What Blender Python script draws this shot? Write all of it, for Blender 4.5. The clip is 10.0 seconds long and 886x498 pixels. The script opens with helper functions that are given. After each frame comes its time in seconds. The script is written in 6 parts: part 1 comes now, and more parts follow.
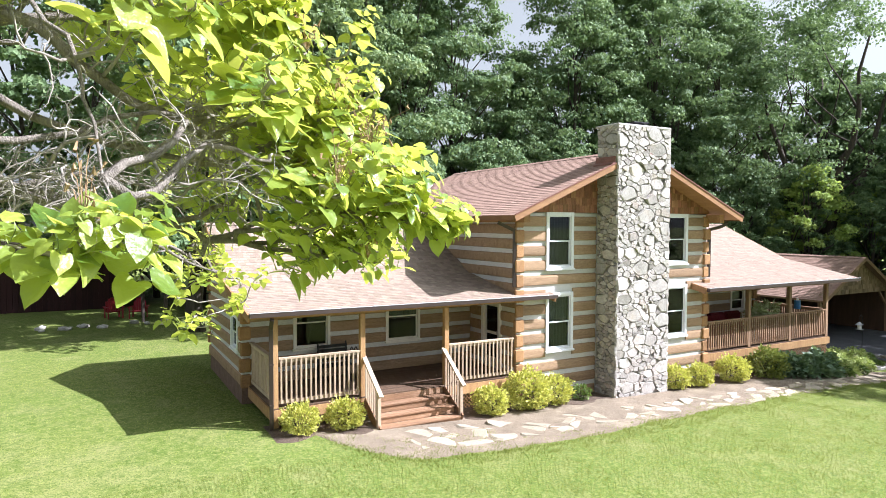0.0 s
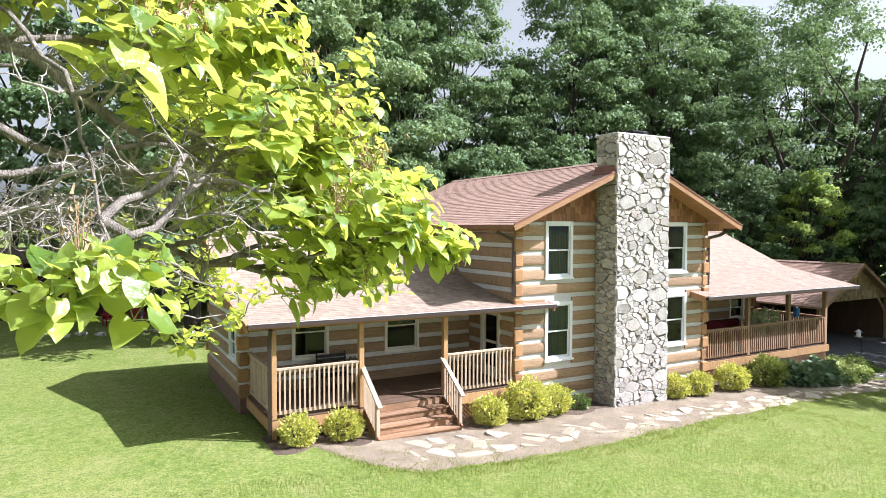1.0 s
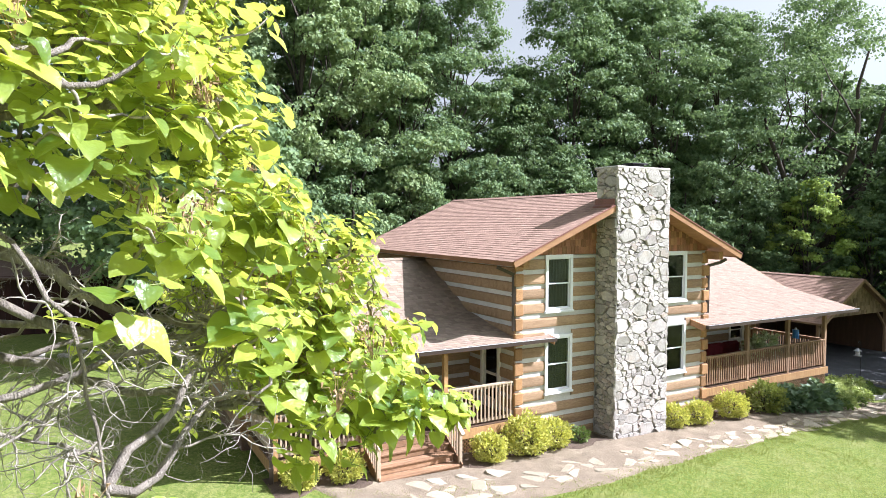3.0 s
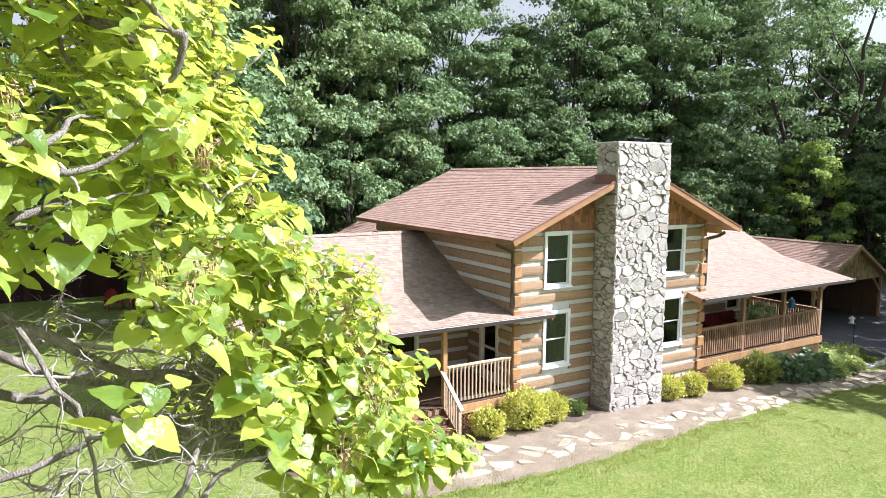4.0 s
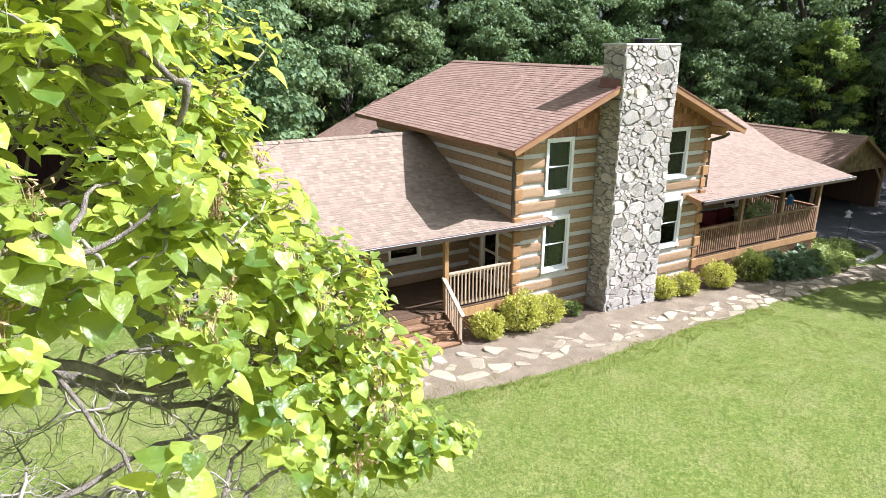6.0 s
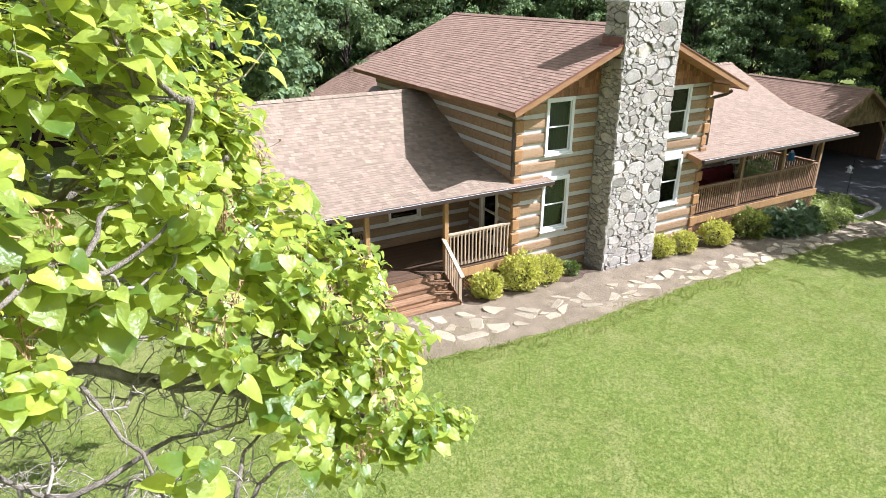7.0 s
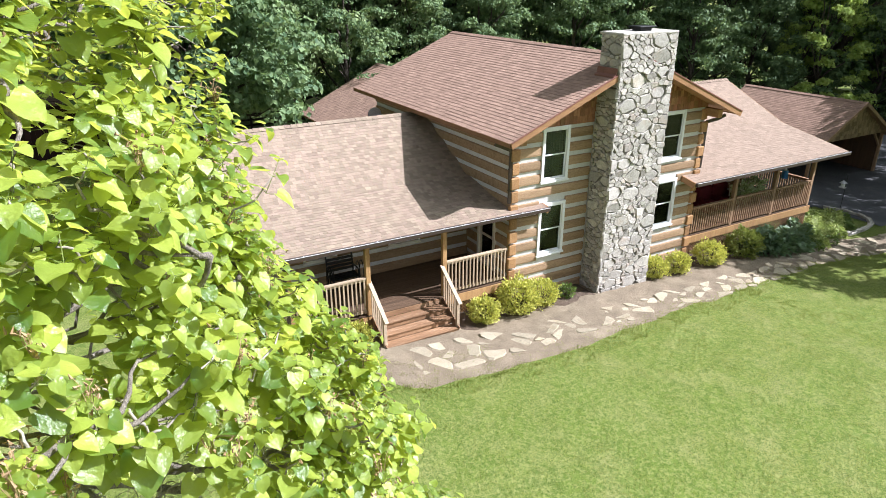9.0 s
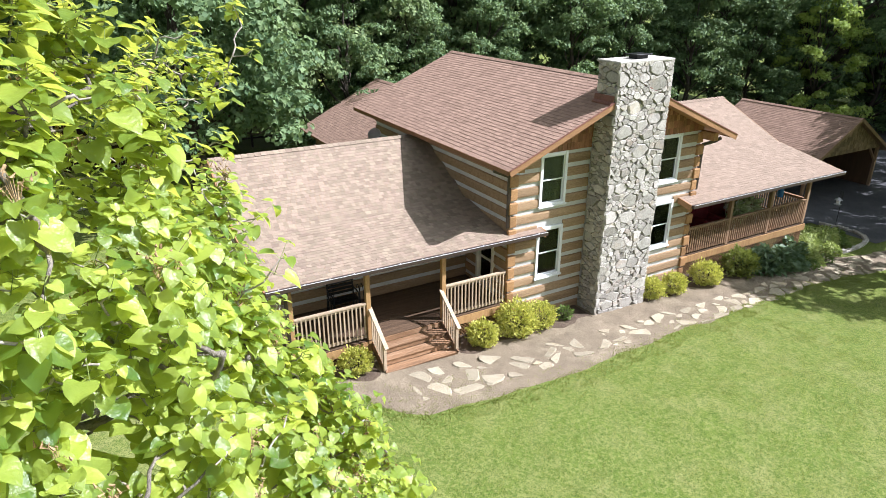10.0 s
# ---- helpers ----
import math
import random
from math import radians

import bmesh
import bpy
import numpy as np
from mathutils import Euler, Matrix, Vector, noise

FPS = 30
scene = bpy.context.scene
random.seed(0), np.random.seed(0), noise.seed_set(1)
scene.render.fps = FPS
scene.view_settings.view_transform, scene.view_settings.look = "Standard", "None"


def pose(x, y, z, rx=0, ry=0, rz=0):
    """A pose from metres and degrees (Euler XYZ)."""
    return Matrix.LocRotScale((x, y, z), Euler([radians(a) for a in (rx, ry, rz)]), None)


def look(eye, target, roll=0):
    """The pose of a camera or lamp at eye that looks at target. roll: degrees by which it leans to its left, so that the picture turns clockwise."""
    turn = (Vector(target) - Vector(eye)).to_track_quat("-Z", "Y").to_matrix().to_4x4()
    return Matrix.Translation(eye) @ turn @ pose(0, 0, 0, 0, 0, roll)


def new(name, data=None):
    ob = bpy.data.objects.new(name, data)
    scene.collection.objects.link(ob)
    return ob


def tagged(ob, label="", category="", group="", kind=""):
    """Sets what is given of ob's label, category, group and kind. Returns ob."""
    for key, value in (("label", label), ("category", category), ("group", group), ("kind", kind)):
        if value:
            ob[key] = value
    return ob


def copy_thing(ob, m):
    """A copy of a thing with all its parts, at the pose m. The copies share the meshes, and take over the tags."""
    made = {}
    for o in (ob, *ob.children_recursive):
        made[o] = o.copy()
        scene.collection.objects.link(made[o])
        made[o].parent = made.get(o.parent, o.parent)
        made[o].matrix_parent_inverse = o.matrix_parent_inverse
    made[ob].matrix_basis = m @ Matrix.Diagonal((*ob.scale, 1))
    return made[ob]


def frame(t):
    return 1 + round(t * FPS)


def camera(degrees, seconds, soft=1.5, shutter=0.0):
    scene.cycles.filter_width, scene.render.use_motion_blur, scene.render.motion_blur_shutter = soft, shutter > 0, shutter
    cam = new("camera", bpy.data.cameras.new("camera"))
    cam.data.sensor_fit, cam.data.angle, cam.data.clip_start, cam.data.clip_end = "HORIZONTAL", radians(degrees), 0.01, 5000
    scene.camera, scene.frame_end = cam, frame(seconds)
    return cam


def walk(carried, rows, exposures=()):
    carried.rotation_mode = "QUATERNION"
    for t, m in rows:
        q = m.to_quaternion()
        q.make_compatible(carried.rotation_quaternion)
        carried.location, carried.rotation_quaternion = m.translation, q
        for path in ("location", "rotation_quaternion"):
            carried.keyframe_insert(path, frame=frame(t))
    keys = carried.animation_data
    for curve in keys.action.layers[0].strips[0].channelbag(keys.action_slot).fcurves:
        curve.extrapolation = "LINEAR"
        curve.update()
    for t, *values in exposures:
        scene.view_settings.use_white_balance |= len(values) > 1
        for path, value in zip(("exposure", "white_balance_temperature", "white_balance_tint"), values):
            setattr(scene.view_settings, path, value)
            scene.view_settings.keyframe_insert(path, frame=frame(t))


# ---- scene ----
cam = camera(69.3, 10.0, 0.7)
PATH = [
    (0, (-10.411, -14.639, 5.189), (-9.439, -12.893, 5.11), 0.1),
    (0.5, (-10.398, -14.605, 5.251), (-9.423, -12.861, 5.178), 0.2),
    (1, (-10.403, -14.607, 5.34), (-9.427, -12.862, 5.273), 0.1),
    (1.5, (-10.404, -14.608, 5.542), (-9.428, -12.864, 5.477), 0.1),
    (2, (-10.405, -14.592, 5.836), (-9.428, -12.848, 5.776), 0.2),
    (3.5, (-10.4, -14.611, 6.806), (-9.426, -12.87, 6.666), 0.1),
    (4, (-10.403, -14.535, 7.101), (-9.428, -12.803, 6.875), 0.1),
    (4.5, (-10.417, -14.521, 7.344), (-9.447, -12.8, 7.032), 0.1),
    (5, (-10.404, -14.533, 7.584), (-9.443, -12.825, 7.185), 0.1),
    (5.5, (-10.406, -14.51, 7.854), (-9.457, -12.823, 7.351), 0.1),
    (6, (-10.413, -14.533, 8.07), (-9.481, -12.871, 7.462), 0.0),
    (7.5, (-10.4, -14.599, 8.704), (-9.502, -12.993, 7.92), -0.1),
    (8, (-10.38, -14.624, 8.958), (-9.483, -13.016, 8.179), -0.1),
    (8.5, (-10.38, -14.61, 9.204), (-9.481, -13.003, 8.426), -0.1),
    (9, (-10.388, -14.633, 9.484), (-9.488, -13.024, 8.707), -0.1),
    (9.5, (-10.388, -14.622, 9.831), (-9.485, -13.014, 9.056), -0.0),
    (10, (-10.385, -14.596, 10.167), (-9.48, -12.987, 9.397), 0.0),
]
walk(cam, [(t, look(eye, target, roll)) for t, eye, target, roll in PATH], [(0.0, 1.50, 5760, 22), (4.0, 1.50, 5760, 22), (6.0, 1.29, 5810, 21), (8.0, 1.12, 5880, 19), (10.0, 1.07, 5880, 18)])

# ---- world and light ----
SUN_DIR = Vector((0.62, -0.36, 0.70)).normalized()
world = bpy.data.worlds.new("world")
scene.world = world
world.use_nodes = True
wn = world.node_tree
wn.nodes.clear()
sky = wn.nodes.new("ShaderNodeTexSky")
sky.sky_type = 'NISHITA'
sky.sun_disc = False
sky.sun_elevation = math.asin(SUN_DIR.z)
sky.sun_rotation = math.atan2(SUN_DIR.x, SUN_DIR.y)
sky.dust_density = 4.0
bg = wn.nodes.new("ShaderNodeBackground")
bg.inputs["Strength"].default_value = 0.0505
wo = wn.nodes.new("ShaderNodeOutputWorld")
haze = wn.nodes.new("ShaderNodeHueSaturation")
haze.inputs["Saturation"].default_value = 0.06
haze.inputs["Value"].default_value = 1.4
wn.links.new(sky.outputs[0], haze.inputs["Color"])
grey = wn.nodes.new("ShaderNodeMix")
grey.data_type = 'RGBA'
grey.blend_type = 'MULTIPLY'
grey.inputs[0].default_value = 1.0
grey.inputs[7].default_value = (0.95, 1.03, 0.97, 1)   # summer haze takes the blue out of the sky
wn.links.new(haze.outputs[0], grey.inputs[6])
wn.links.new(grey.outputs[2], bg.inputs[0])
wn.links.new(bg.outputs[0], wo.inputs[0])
sun_data = bpy.data.lights.new("sun", 'SUN')
sun_data.energy = 5.0
sun_data.angle = radians(0.5)
sun_data.color = (1.0, 0.975, 0.93)
sun = new("sun", sun_data)
sun.matrix_world = look(SUN_DIR * 60, (0, 0, 0))

# ---- materials ----
def node(nt, kind, **values):
    n = nt.nodes.new(kind)
    for key, value in values.items():
        n.inputs[key].default_value = value
    return n


def blank(name):
    m = bpy.data.materials.new(name)
    m.use_nodes = True
    nt = m.node_tree
    nt.nodes.clear()
    return m, nt, nt.nodes.new("ShaderNodeOutputMaterial")


def surf(name, c1, c2, scale=3.0, fine=30.0, rough=0.8, bump=0.3, dist=0.02, stretch=(1, 1, 1), rnd="", vary=0.25, spec=0.25, metal=0.0, grain=0.35, stain=None, stain_scale=0.8, hue=0.0):
    """A two-scale noise surface; rnd 'object' or 'island' varies the value from piece to piece."""
    m, nt, out = blank(name)
    link = nt.links.new
    tc = nt.nodes.new("ShaderNodeTexCoord")
    mp = nt.nodes.new("ShaderNodeMapping")
    mp.inputs["Scale"].default_value = stretch
    link(tc.outputs["Object"], mp.inputs[0])
    vec = mp.outputs[0]
    r = None
    if rnd:
        if rnd == "object":
            r = nt.nodes.new("ShaderNodeObjectInfo").outputs["Random"]
        else:
            r = nt.nodes.new("ShaderNodeNewGeometry").outputs["Random Per Island"]
        off = nt.nodes.new("ShaderNodeVectorMath")
        off.operation = 'MULTIPLY_ADD'
        cmb = nt.nodes.new("ShaderNodeCombineXYZ")
        for i in range(3):
            link(r, cmb.inputs[i])
        link(cmb.outputs[0], off.inputs[0])
        off.inputs[1].default_value = (37.0, 19.0, 53.0)
        link(vec, off.inputs[2])
        vec = off.outputs[0]
    n1 = node(nt, "ShaderNodeTexNoise", Scale=scale, Detail=6.0, Roughness=0.6)
    n2 = node(nt, "ShaderNodeTexNoise", Scale=fine, Detail=4.0, Roughness=0.65)
    link(vec, n1.inputs["Vector"])
    link(vec, n2.inputs["Vector"])
    ramp = nt.nodes.new("ShaderNodeMapRange")
    ramp.inputs["From Min"].default_value = 0.32
    ramp.inputs["From Max"].default_value = 0.68
    link(n1.outputs[0], ramp.inputs[0])
    mix = nt.nodes.new("ShaderNodeMix")
    mix.data_type = 'RGBA'
    mix.inputs[6].default_value = (*c1, 1)
    mix.inputs[7].default_value = (*c2, 1)
    link(ramp.outputs[0], mix.inputs[0])
    col = mix.outputs[2]
    if stain:
        n3 = node(nt, "ShaderNodeTexNoise", Scale=stain_scale, Detail=5.0, Roughness=0.7)
        link(vec, n3.inputs["Vector"])
        r3 = nt.nodes.new("ShaderNodeMapRange")
        r3.inputs["From Min"].default_value = 0.52
        r3.inputs["From Max"].default_value = 0.72
        link(n3.outputs[0], r3.inputs[0])
        mx = nt.nodes.new("ShaderNodeMix")
        mx.data_type = 'RGBA'
        mx.inputs[7].default_value = (*stain, 1)
        link(r3.outputs[0], mx.inputs[0])
        link(col, mx.inputs[6])
        col = mx.outputs[2]
    hsv = nt.nodes.new("ShaderNodeHueSaturation")
    link(col, hsv.inputs["Color"])
    val = nt.nodes.new("ShaderNodeMapRange")
    val.inputs["From Min"].default_value = 0.25
    val.inputs["From Max"].default_value = 0.75
    val.inputs["To Min"].default_value = 1 - grain
    val.inputs["To Max"].default_value = 1 + grain
    link(n2.outputs[0], val.inputs[0])
    v = val.outputs[0]
    if r is not None:
        rv = nt.nodes.new("ShaderNodeMapRange")
        rv.inputs["To Min"].default_value = 1 - vary
        rv.inputs["To Max"].default_value = 1 + vary
        link(r, rv.inputs[0])
        mul = nt.nodes.new("ShaderNodeMath")
        mul.operation = 'MULTIPLY'
        link(v, mul.inputs[0])
        link(rv.outputs[0], mul.inputs[1])
        v = mul.outputs[0]
        if hue:
            rh = nt.nodes.new("ShaderNodeMapRange")
            rh.inputs["To Min"].default_value = 0.5 - hue
            rh.inputs["To Max"].default_value = 0.5 + hue
            frac = nt.nodes.new("ShaderNodeMath")
            frac.operation = 'FRACT'
            m7 = nt.nodes.new("ShaderNodeMath")
            m7.operation = 'MULTIPLY'
            m7.inputs[1].default_value = 7.31
            link(r, m7.inputs[0])
            link(m7.outputs[0], frac.inputs[0])
            link(frac.outputs[0], rh.inputs[0])
            link(rh.outputs[0], hsv.inputs["Hue"])
    link(v, hsv.inputs["Value"])
    b = nt.nodes.new("ShaderNodeBsdfPrincipled")
    b.inputs["Roughness"].default_value = rough
    b.inputs["Metallic"].default_value = metal
    b.inputs["Specular IOR Level"].default_value = spec
    link(hsv.outputs[0], b.inputs["Base Color"])
    if bump:
        bp = nt.nodes.new("ShaderNodeBump")
        bp.inputs["Strength"].default_value = bump
        bp.inputs["Distance"].default_value = dist
        add = nt.nodes.new("ShaderNodeMath")
        add.operation = 'ADD'
        link(n1.outputs[0], add.inputs[0])
        link(n2.outputs[0], add.inputs[1])
        link(add.outputs[0], bp.inputs["Height"])
        link(bp.outputs[0], b.inputs["Normal"])
    link(b.outputs[0], out.inputs[0])
    return m


def leafy(name, c1, c2, through_col, trans=0.4, rough=0.45, rnd="island", scale=2.0, spec=0.3, bump=0.0):
    """Thin leaves: a glossy front and light shining through."""
    m, nt, out = blank(name)
    link = nt.links.new
    if rnd == "object":
        r = nt.nodes.new("ShaderNodeObjectInfo").outputs["Random"]
    else:
        r = nt.nodes.new("ShaderNodeNewGeometry").outputs["Random Per Island"]
    tc = nt.nodes.new("ShaderNodeTexCoord")
    n1 = node(nt, "ShaderNodeTexNoise", Scale=scale, Detail=3.0)
    link(tc.outputs["Object"], n1.inputs["Vector"])
    add = nt.nodes.new("ShaderNodeMath")
    add.operation = 'ADD'
    link(n1.outputs[0], add.inputs[0])
    link(r, add.inputs[1])
    rg = nt.nodes.new("ShaderNodeMapRange")
    rg.inputs["From Min"].default_value = 0.48
    rg.inputs["From Max"].default_value = 1.52
    link(add.outputs[0], rg.inputs[0])
    mix = nt.nodes.new("ShaderNodeMix")
    mix.data_type = 'RGBA'
    mix.inputs[6].default_value = (*c1, 1)
    mix.inputs[7].default_value = (*c2, 1)
    link(rg.outputs[0], mix.inputs[0])
    b = nt.nodes.new("ShaderNodeBsdfPrincipled")
    b.inputs["Roughness"].default_value = rough
    b.inputs["Specular IOR Level"].default_value = spec
    link(mix.outputs[2], b.inputs["Base Color"])
    t = nt.nodes.new("ShaderNodeBsdfTranslucent")
    tm = nt.nodes.new("ShaderNodeMix")
    tm.data_type = 'RGBA'
    tm.blend_type = 'MULTIPLY'
    tm.inputs[0].default_value = 0.5
    tm.inputs[6].default_value = (*through_col, 1)
    link(mix.outputs[2], tm.inputs[7])
    tm.inputs[0].default_value = 0.25
    link(tm.outputs[2], t.inputs[0])
    if bump:
        n2 = node(nt, "ShaderNodeTexNoise", Scale=30.0, Detail=2.0)
        link(tc.outputs["Object"], n2.inputs["Vector"])
        bp = nt.nodes.new("ShaderNodeBump")
        bp.inputs["Strength"].default_value = bump
        bp.inputs["Distance"].default_value = 0.02
        link(n2.outputs[0], bp.inputs["Height"])
        link(bp.outputs[0], b.inputs["Normal"])
    ms = nt.nodes.new("ShaderNodeMixShader")
    ms.inputs[0].default_value = trans
    link(b.outputs[0], ms.inputs[1])
    link(t.outputs[0], ms.inputs[2])
    link(ms.outputs[0], out.inputs[0])
    return m


def glassy(name, tint=(0.8, 0.86, 0.85)):
    m, nt, out = blank(name)
    tr = nt.nodes.new("ShaderNodeBsdfTransparent")
    tr.inputs[0].default_value = (*tint, 1)
    gl = nt.nodes.new("ShaderNodeBsdfGlossy")
    gl.inputs["Roughness"].default_value = 0.02
    fr = nt.nodes.new("ShaderNodeFresnel")
    fr.inputs[0].default_value = 1.45
    ms = nt.nodes.new("ShaderNodeMixShader")
    nt.links.new(fr.outputs[0], ms.inputs[0])
    nt.links.new(tr.outputs[0], ms.inputs[1])
    nt.links.new(gl.outputs[0], ms.inputs[2])
    nt.links.new(ms.outputs[0], out.inputs[0])
    return m


def lawn(name):
    """Mown grass: broad dry patches, hand-sized clumps and fine blades, in colour and in relief."""
    m, nt, out = blank(name)
    link = nt.links.new
    tc = nt.nodes.new("ShaderNodeTexCoord")
    col = None
    height = None
    for scale, detail, lo, hi, colour, amount in ((0.22, 4, 0.42, 0.66, (0.165, 0.185, 0.045), 0.6), (0.9, 6, 0.47, 0.66, (0.215, 0.218, 0.085), 0.8), (5.0, 4, 0.44, 0.60, (0.072, 0.115, 0.02), 0.65), (11.0, 4, 0.47, 0.58, (0.225, 0.24, 0.08), 0.65), (26.0, 4, 0.50, 0.60, (0.055, 0.09, 0.016), 0.8)):
        n = node(nt, "ShaderNodeTexNoise", Scale=scale, Detail=float(detail), Roughness=0.65)
        link(tc.outputs["Object"], n.inputs["Vector"])
        r = nt.nodes.new("ShaderNodeMapRange")
        r.inputs["From Min"].default_value = lo
        r.inputs["From Max"].default_value = hi
        r.inputs["To Max"].default_value = amount
        link(n.outputs[0], r.inputs[0])
        mx = nt.nodes.new("ShaderNodeMix")
        mx.data_type = 'RGBA'
        mx.inputs[6].default_value = (0.118, 0.162, 0.031, 1)
        mx.inputs[7].default_value = (*colour, 1)
        link(r.outputs[0], mx.inputs[0])
        if col:
            link(col, mx.inputs[6])
        col = mx.outputs[2]
        if scale > 3:
            if height is None:
                height = n.outputs[0]
            else:
                add = nt.nodes.new("ShaderNodeMath")
                add.operation = 'ADD'
                link(height, add.inputs[0])
                link(n.outputs[0], add.inputs[1])
                height = add.outputs[0]
    b = node(nt, "ShaderNodeBsdfPrincipled", Roughness=0.9)
    b.inputs["Specular IOR Level"].default_value = 0.1
    link(col, b.inputs["Base Color"])
    bp = nt.nodes.new("ShaderNodeBump")
    bp.inputs["Strength"].default_value = 0.15
    bp.inputs["Distance"].default_value = 0.02
    link(height, bp.inputs["Height"])
    link(bp.outputs[0], b.inputs["Normal"])
    link(b.outputs[0], out.inputs[0])
    return m


M_LOG = surf("log_wood", (0.34, 0.232, 0.138), (0.27, 0.178, 0.102), 1.2, 14, 0.75, 0.35, 0.012, (0.6, 6, 6), "object", 0.16, stain=(0.20, 0.125, 0.07), stain_scale=0.7)
M_LOGEND = surf("log_end_wood", (0.35, 0.20, 0.09), (0.25, 0.138, 0.06), 3, 30, 0.75, 0.4, 0.012, (1, 1, 1), "object", 0.2)
M_CHINK = surf("chinking", (0.58, 0.57, 0.545), (0.49, 0.48, 0.455), 2.5, 30, 0.9, 0.4, 0.015, grain=0.15)
M_DECKWOOD = surf("cedar_boards", (0.29, 0.17, 0.092), (0.175, 0.10, 0.055), 1.5, 20, 0.7, 0.4, 0.008, (1, 8, 8), "object", 0.25, stain=(0.35, 0.235, 0.15))
# porch boards darker than the treads: the roof's shade is put into their colour
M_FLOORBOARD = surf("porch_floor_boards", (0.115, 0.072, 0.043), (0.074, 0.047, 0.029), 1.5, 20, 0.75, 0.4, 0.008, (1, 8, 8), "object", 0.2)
M_RAIL = surf("weathered_rail_wood", (0.45, 0.355, 0.25), (0.35, 0.265, 0.18), 2, 25, 0.75, 0.3, 0.006, (5, 5, 1), "object", 0.12)
M_POST = surf("post_wood", (0.40, 0.25, 0.11), (0.30, 0.17, 0.075), 2, 25, 0.7, 0.3, 0.006, (6, 6, 0.7), "object", 0.12)
M_RAILDARK = surf("brown_rail_wood", (0.33, 0.215, 0.13), (0.25, 0.16, 0.095), 2, 25, 0.75, 0.3, 0.006, (5, 5, 1), "object", 0.14)
M_FASCIA = surf("stained_fascia", (0.34, 0.19, 0.09), (0.25, 0.135, 0.065), 1.5, 20, 0.6, 0.25, 0.006, (1, 1, 5), grain=0.2)
M_SOFFIT = surf("soffit_boards", (0.37, 0.20, 0.085), (0.28, 0.15, 0.06), 1.5, 20, 0.6, 0.25, 0.006, (5, 1, 1), grain=0.2)
M_GUTTER = surf("brown_gutter", (0.05, 0.032, 0.027), (0.04, 0.026, 0.022), 2, 30, 0.4, 0.05, 0.003, spec=0.5, grain=0.1)
M_SHINGLE = surf("asphalt_shingle", (0.345, 0.232, 0.178), (0.285, 0.19, 0.146), 1.2, 90, 0.92, 0.5, 0.006, rnd="island", vary=0.13, grain=0.32, spec=0.15)
M_SHINGLE_OB = surf("asphalt_shingle_single", (0.285, 0.226, 0.172), (0.235, 0.182, 0.138), 1.6, 90, 0.92, 0.5, 0.006, rnd="object", vary=0.17, hue=0.01, grain=0.32, spec=0.15)
M_SHINGLE_MIX = surf("asphalt_shingle_mixed", (0.285, 0.226, 0.172), (0.235, 0.182, 0.138), 1.6, 90, 0.92, 0.5, 0.006, rnd="island", vary=0.17, hue=0.01, grain=0.32, spec=0.15)
M_SHINGLE_TAN = surf("asphalt_shingle_tan", (0.285, 0.218, 0.168), (0.235, 0.178, 0.137), 0.9, 90, 0.92, 0.5, 0.006, rnd="island", vary=0.10, grain=0.32, spec=0.15, stain=(0.225, 0.17, 0.13), stain_scale=0.7)
M_UNDER = surf("roof_deck", (0.10, 0.065, 0.05), (0.08, 0.05, 0.04), 3, 40, 0.9, 0.2)
M_SHAKE = surf("cedar_shake", (0.33, 0.165, 0.088), (0.23, 0.105, 0.058), 2, 24, 0.8, 0.4, 0.008, (6, 6, 0.8), "object", 0.35, hue=0.012)
M_SHAKE_PALE = surf("weathered_shake", (0.30, 0.215, 0.13), (0.20, 0.138, 0.08), 2, 24, 0.8, 0.4, 0.008, (6, 6, 0.8), "object", 0.3)
M_STONE = surf("fieldstone", (0.47, 0.445, 0.40), (0.32, 0.30, 0.265), 2.2, 18, 0.9, 0.8, 0.025, rnd="object", vary=0.2, grain=0.26, stain=(0.43, 0.36, 0.285), stain_scale=1.4, hue=0.012)
M_MORTAR = surf("mortar", (0.25, 0.232, 0.205), (0.17, 0.158, 0.138), 5, 40, 0.95, 0.6, 0.02)
M_FOUND = surf("brick_foundation", (0.17, 0.11, 0.08), (0.12, 0.08, 0.058), 4, 30, 0.9, 0.5, 0.01, rnd="object", vary=0.25)
M_WHITE = surf("white_vinyl", (0.74, 0.755, 0.77), (0.68, 0.695, 0.71), 2, 20, 0.45, 0.05, 0.003, grain=0.04, spec=0.4)
M_CREAM = surf("cream_trim", (0.76, 0.73, 0.66), (0.68, 0.65, 0.58), 2, 20, 0.6, 0.08, 0.003, grain=0.08)
M_GLASS = glassy("window_glass", (0.42, 0.46, 0.46))
M_CURTAIN = surf("curtain_cloth", (0.42, 0.42, 0.40), (0.34, 0.34, 0.32), 3, 30, 0.9, 0.1, stretch=(8, 8, 0.5))
M_BLIND = surf("grey_window_blind", (0.25, 0.275, 0.285), (0.20, 0.22, 0.23), 3, 30, 0.9, 0.1, stretch=(0.5, 0.5, 14))
# plaster this dark carries the unlit look of the rooms in its colour
M_ROOM = surf("unlit_room_plaster", (0.13, 0.135, 0.15), (0.10, 0.105, 0.115), 1, 10, 0.9, 0.05)
M_GRASS = lawn("lawn_soil_and_grass")
M_BLADE = leafy("grass_blade", (0.115, 0.158, 0.030), (0.24, 0.275, 0.072), (0.40, 0.45, 0.10), 0.45, 0.6, scale=4.0)
M_DIRT = surf("bare_earth_mulch", (0.235, 0.19, 0.135), (0.158, 0.126, 0.088), 1.6, 45, 0.95, 0.8, 0.03, grain=0.55, stain=(0.28, 0.235, 0.165), stain_scale=0.9)
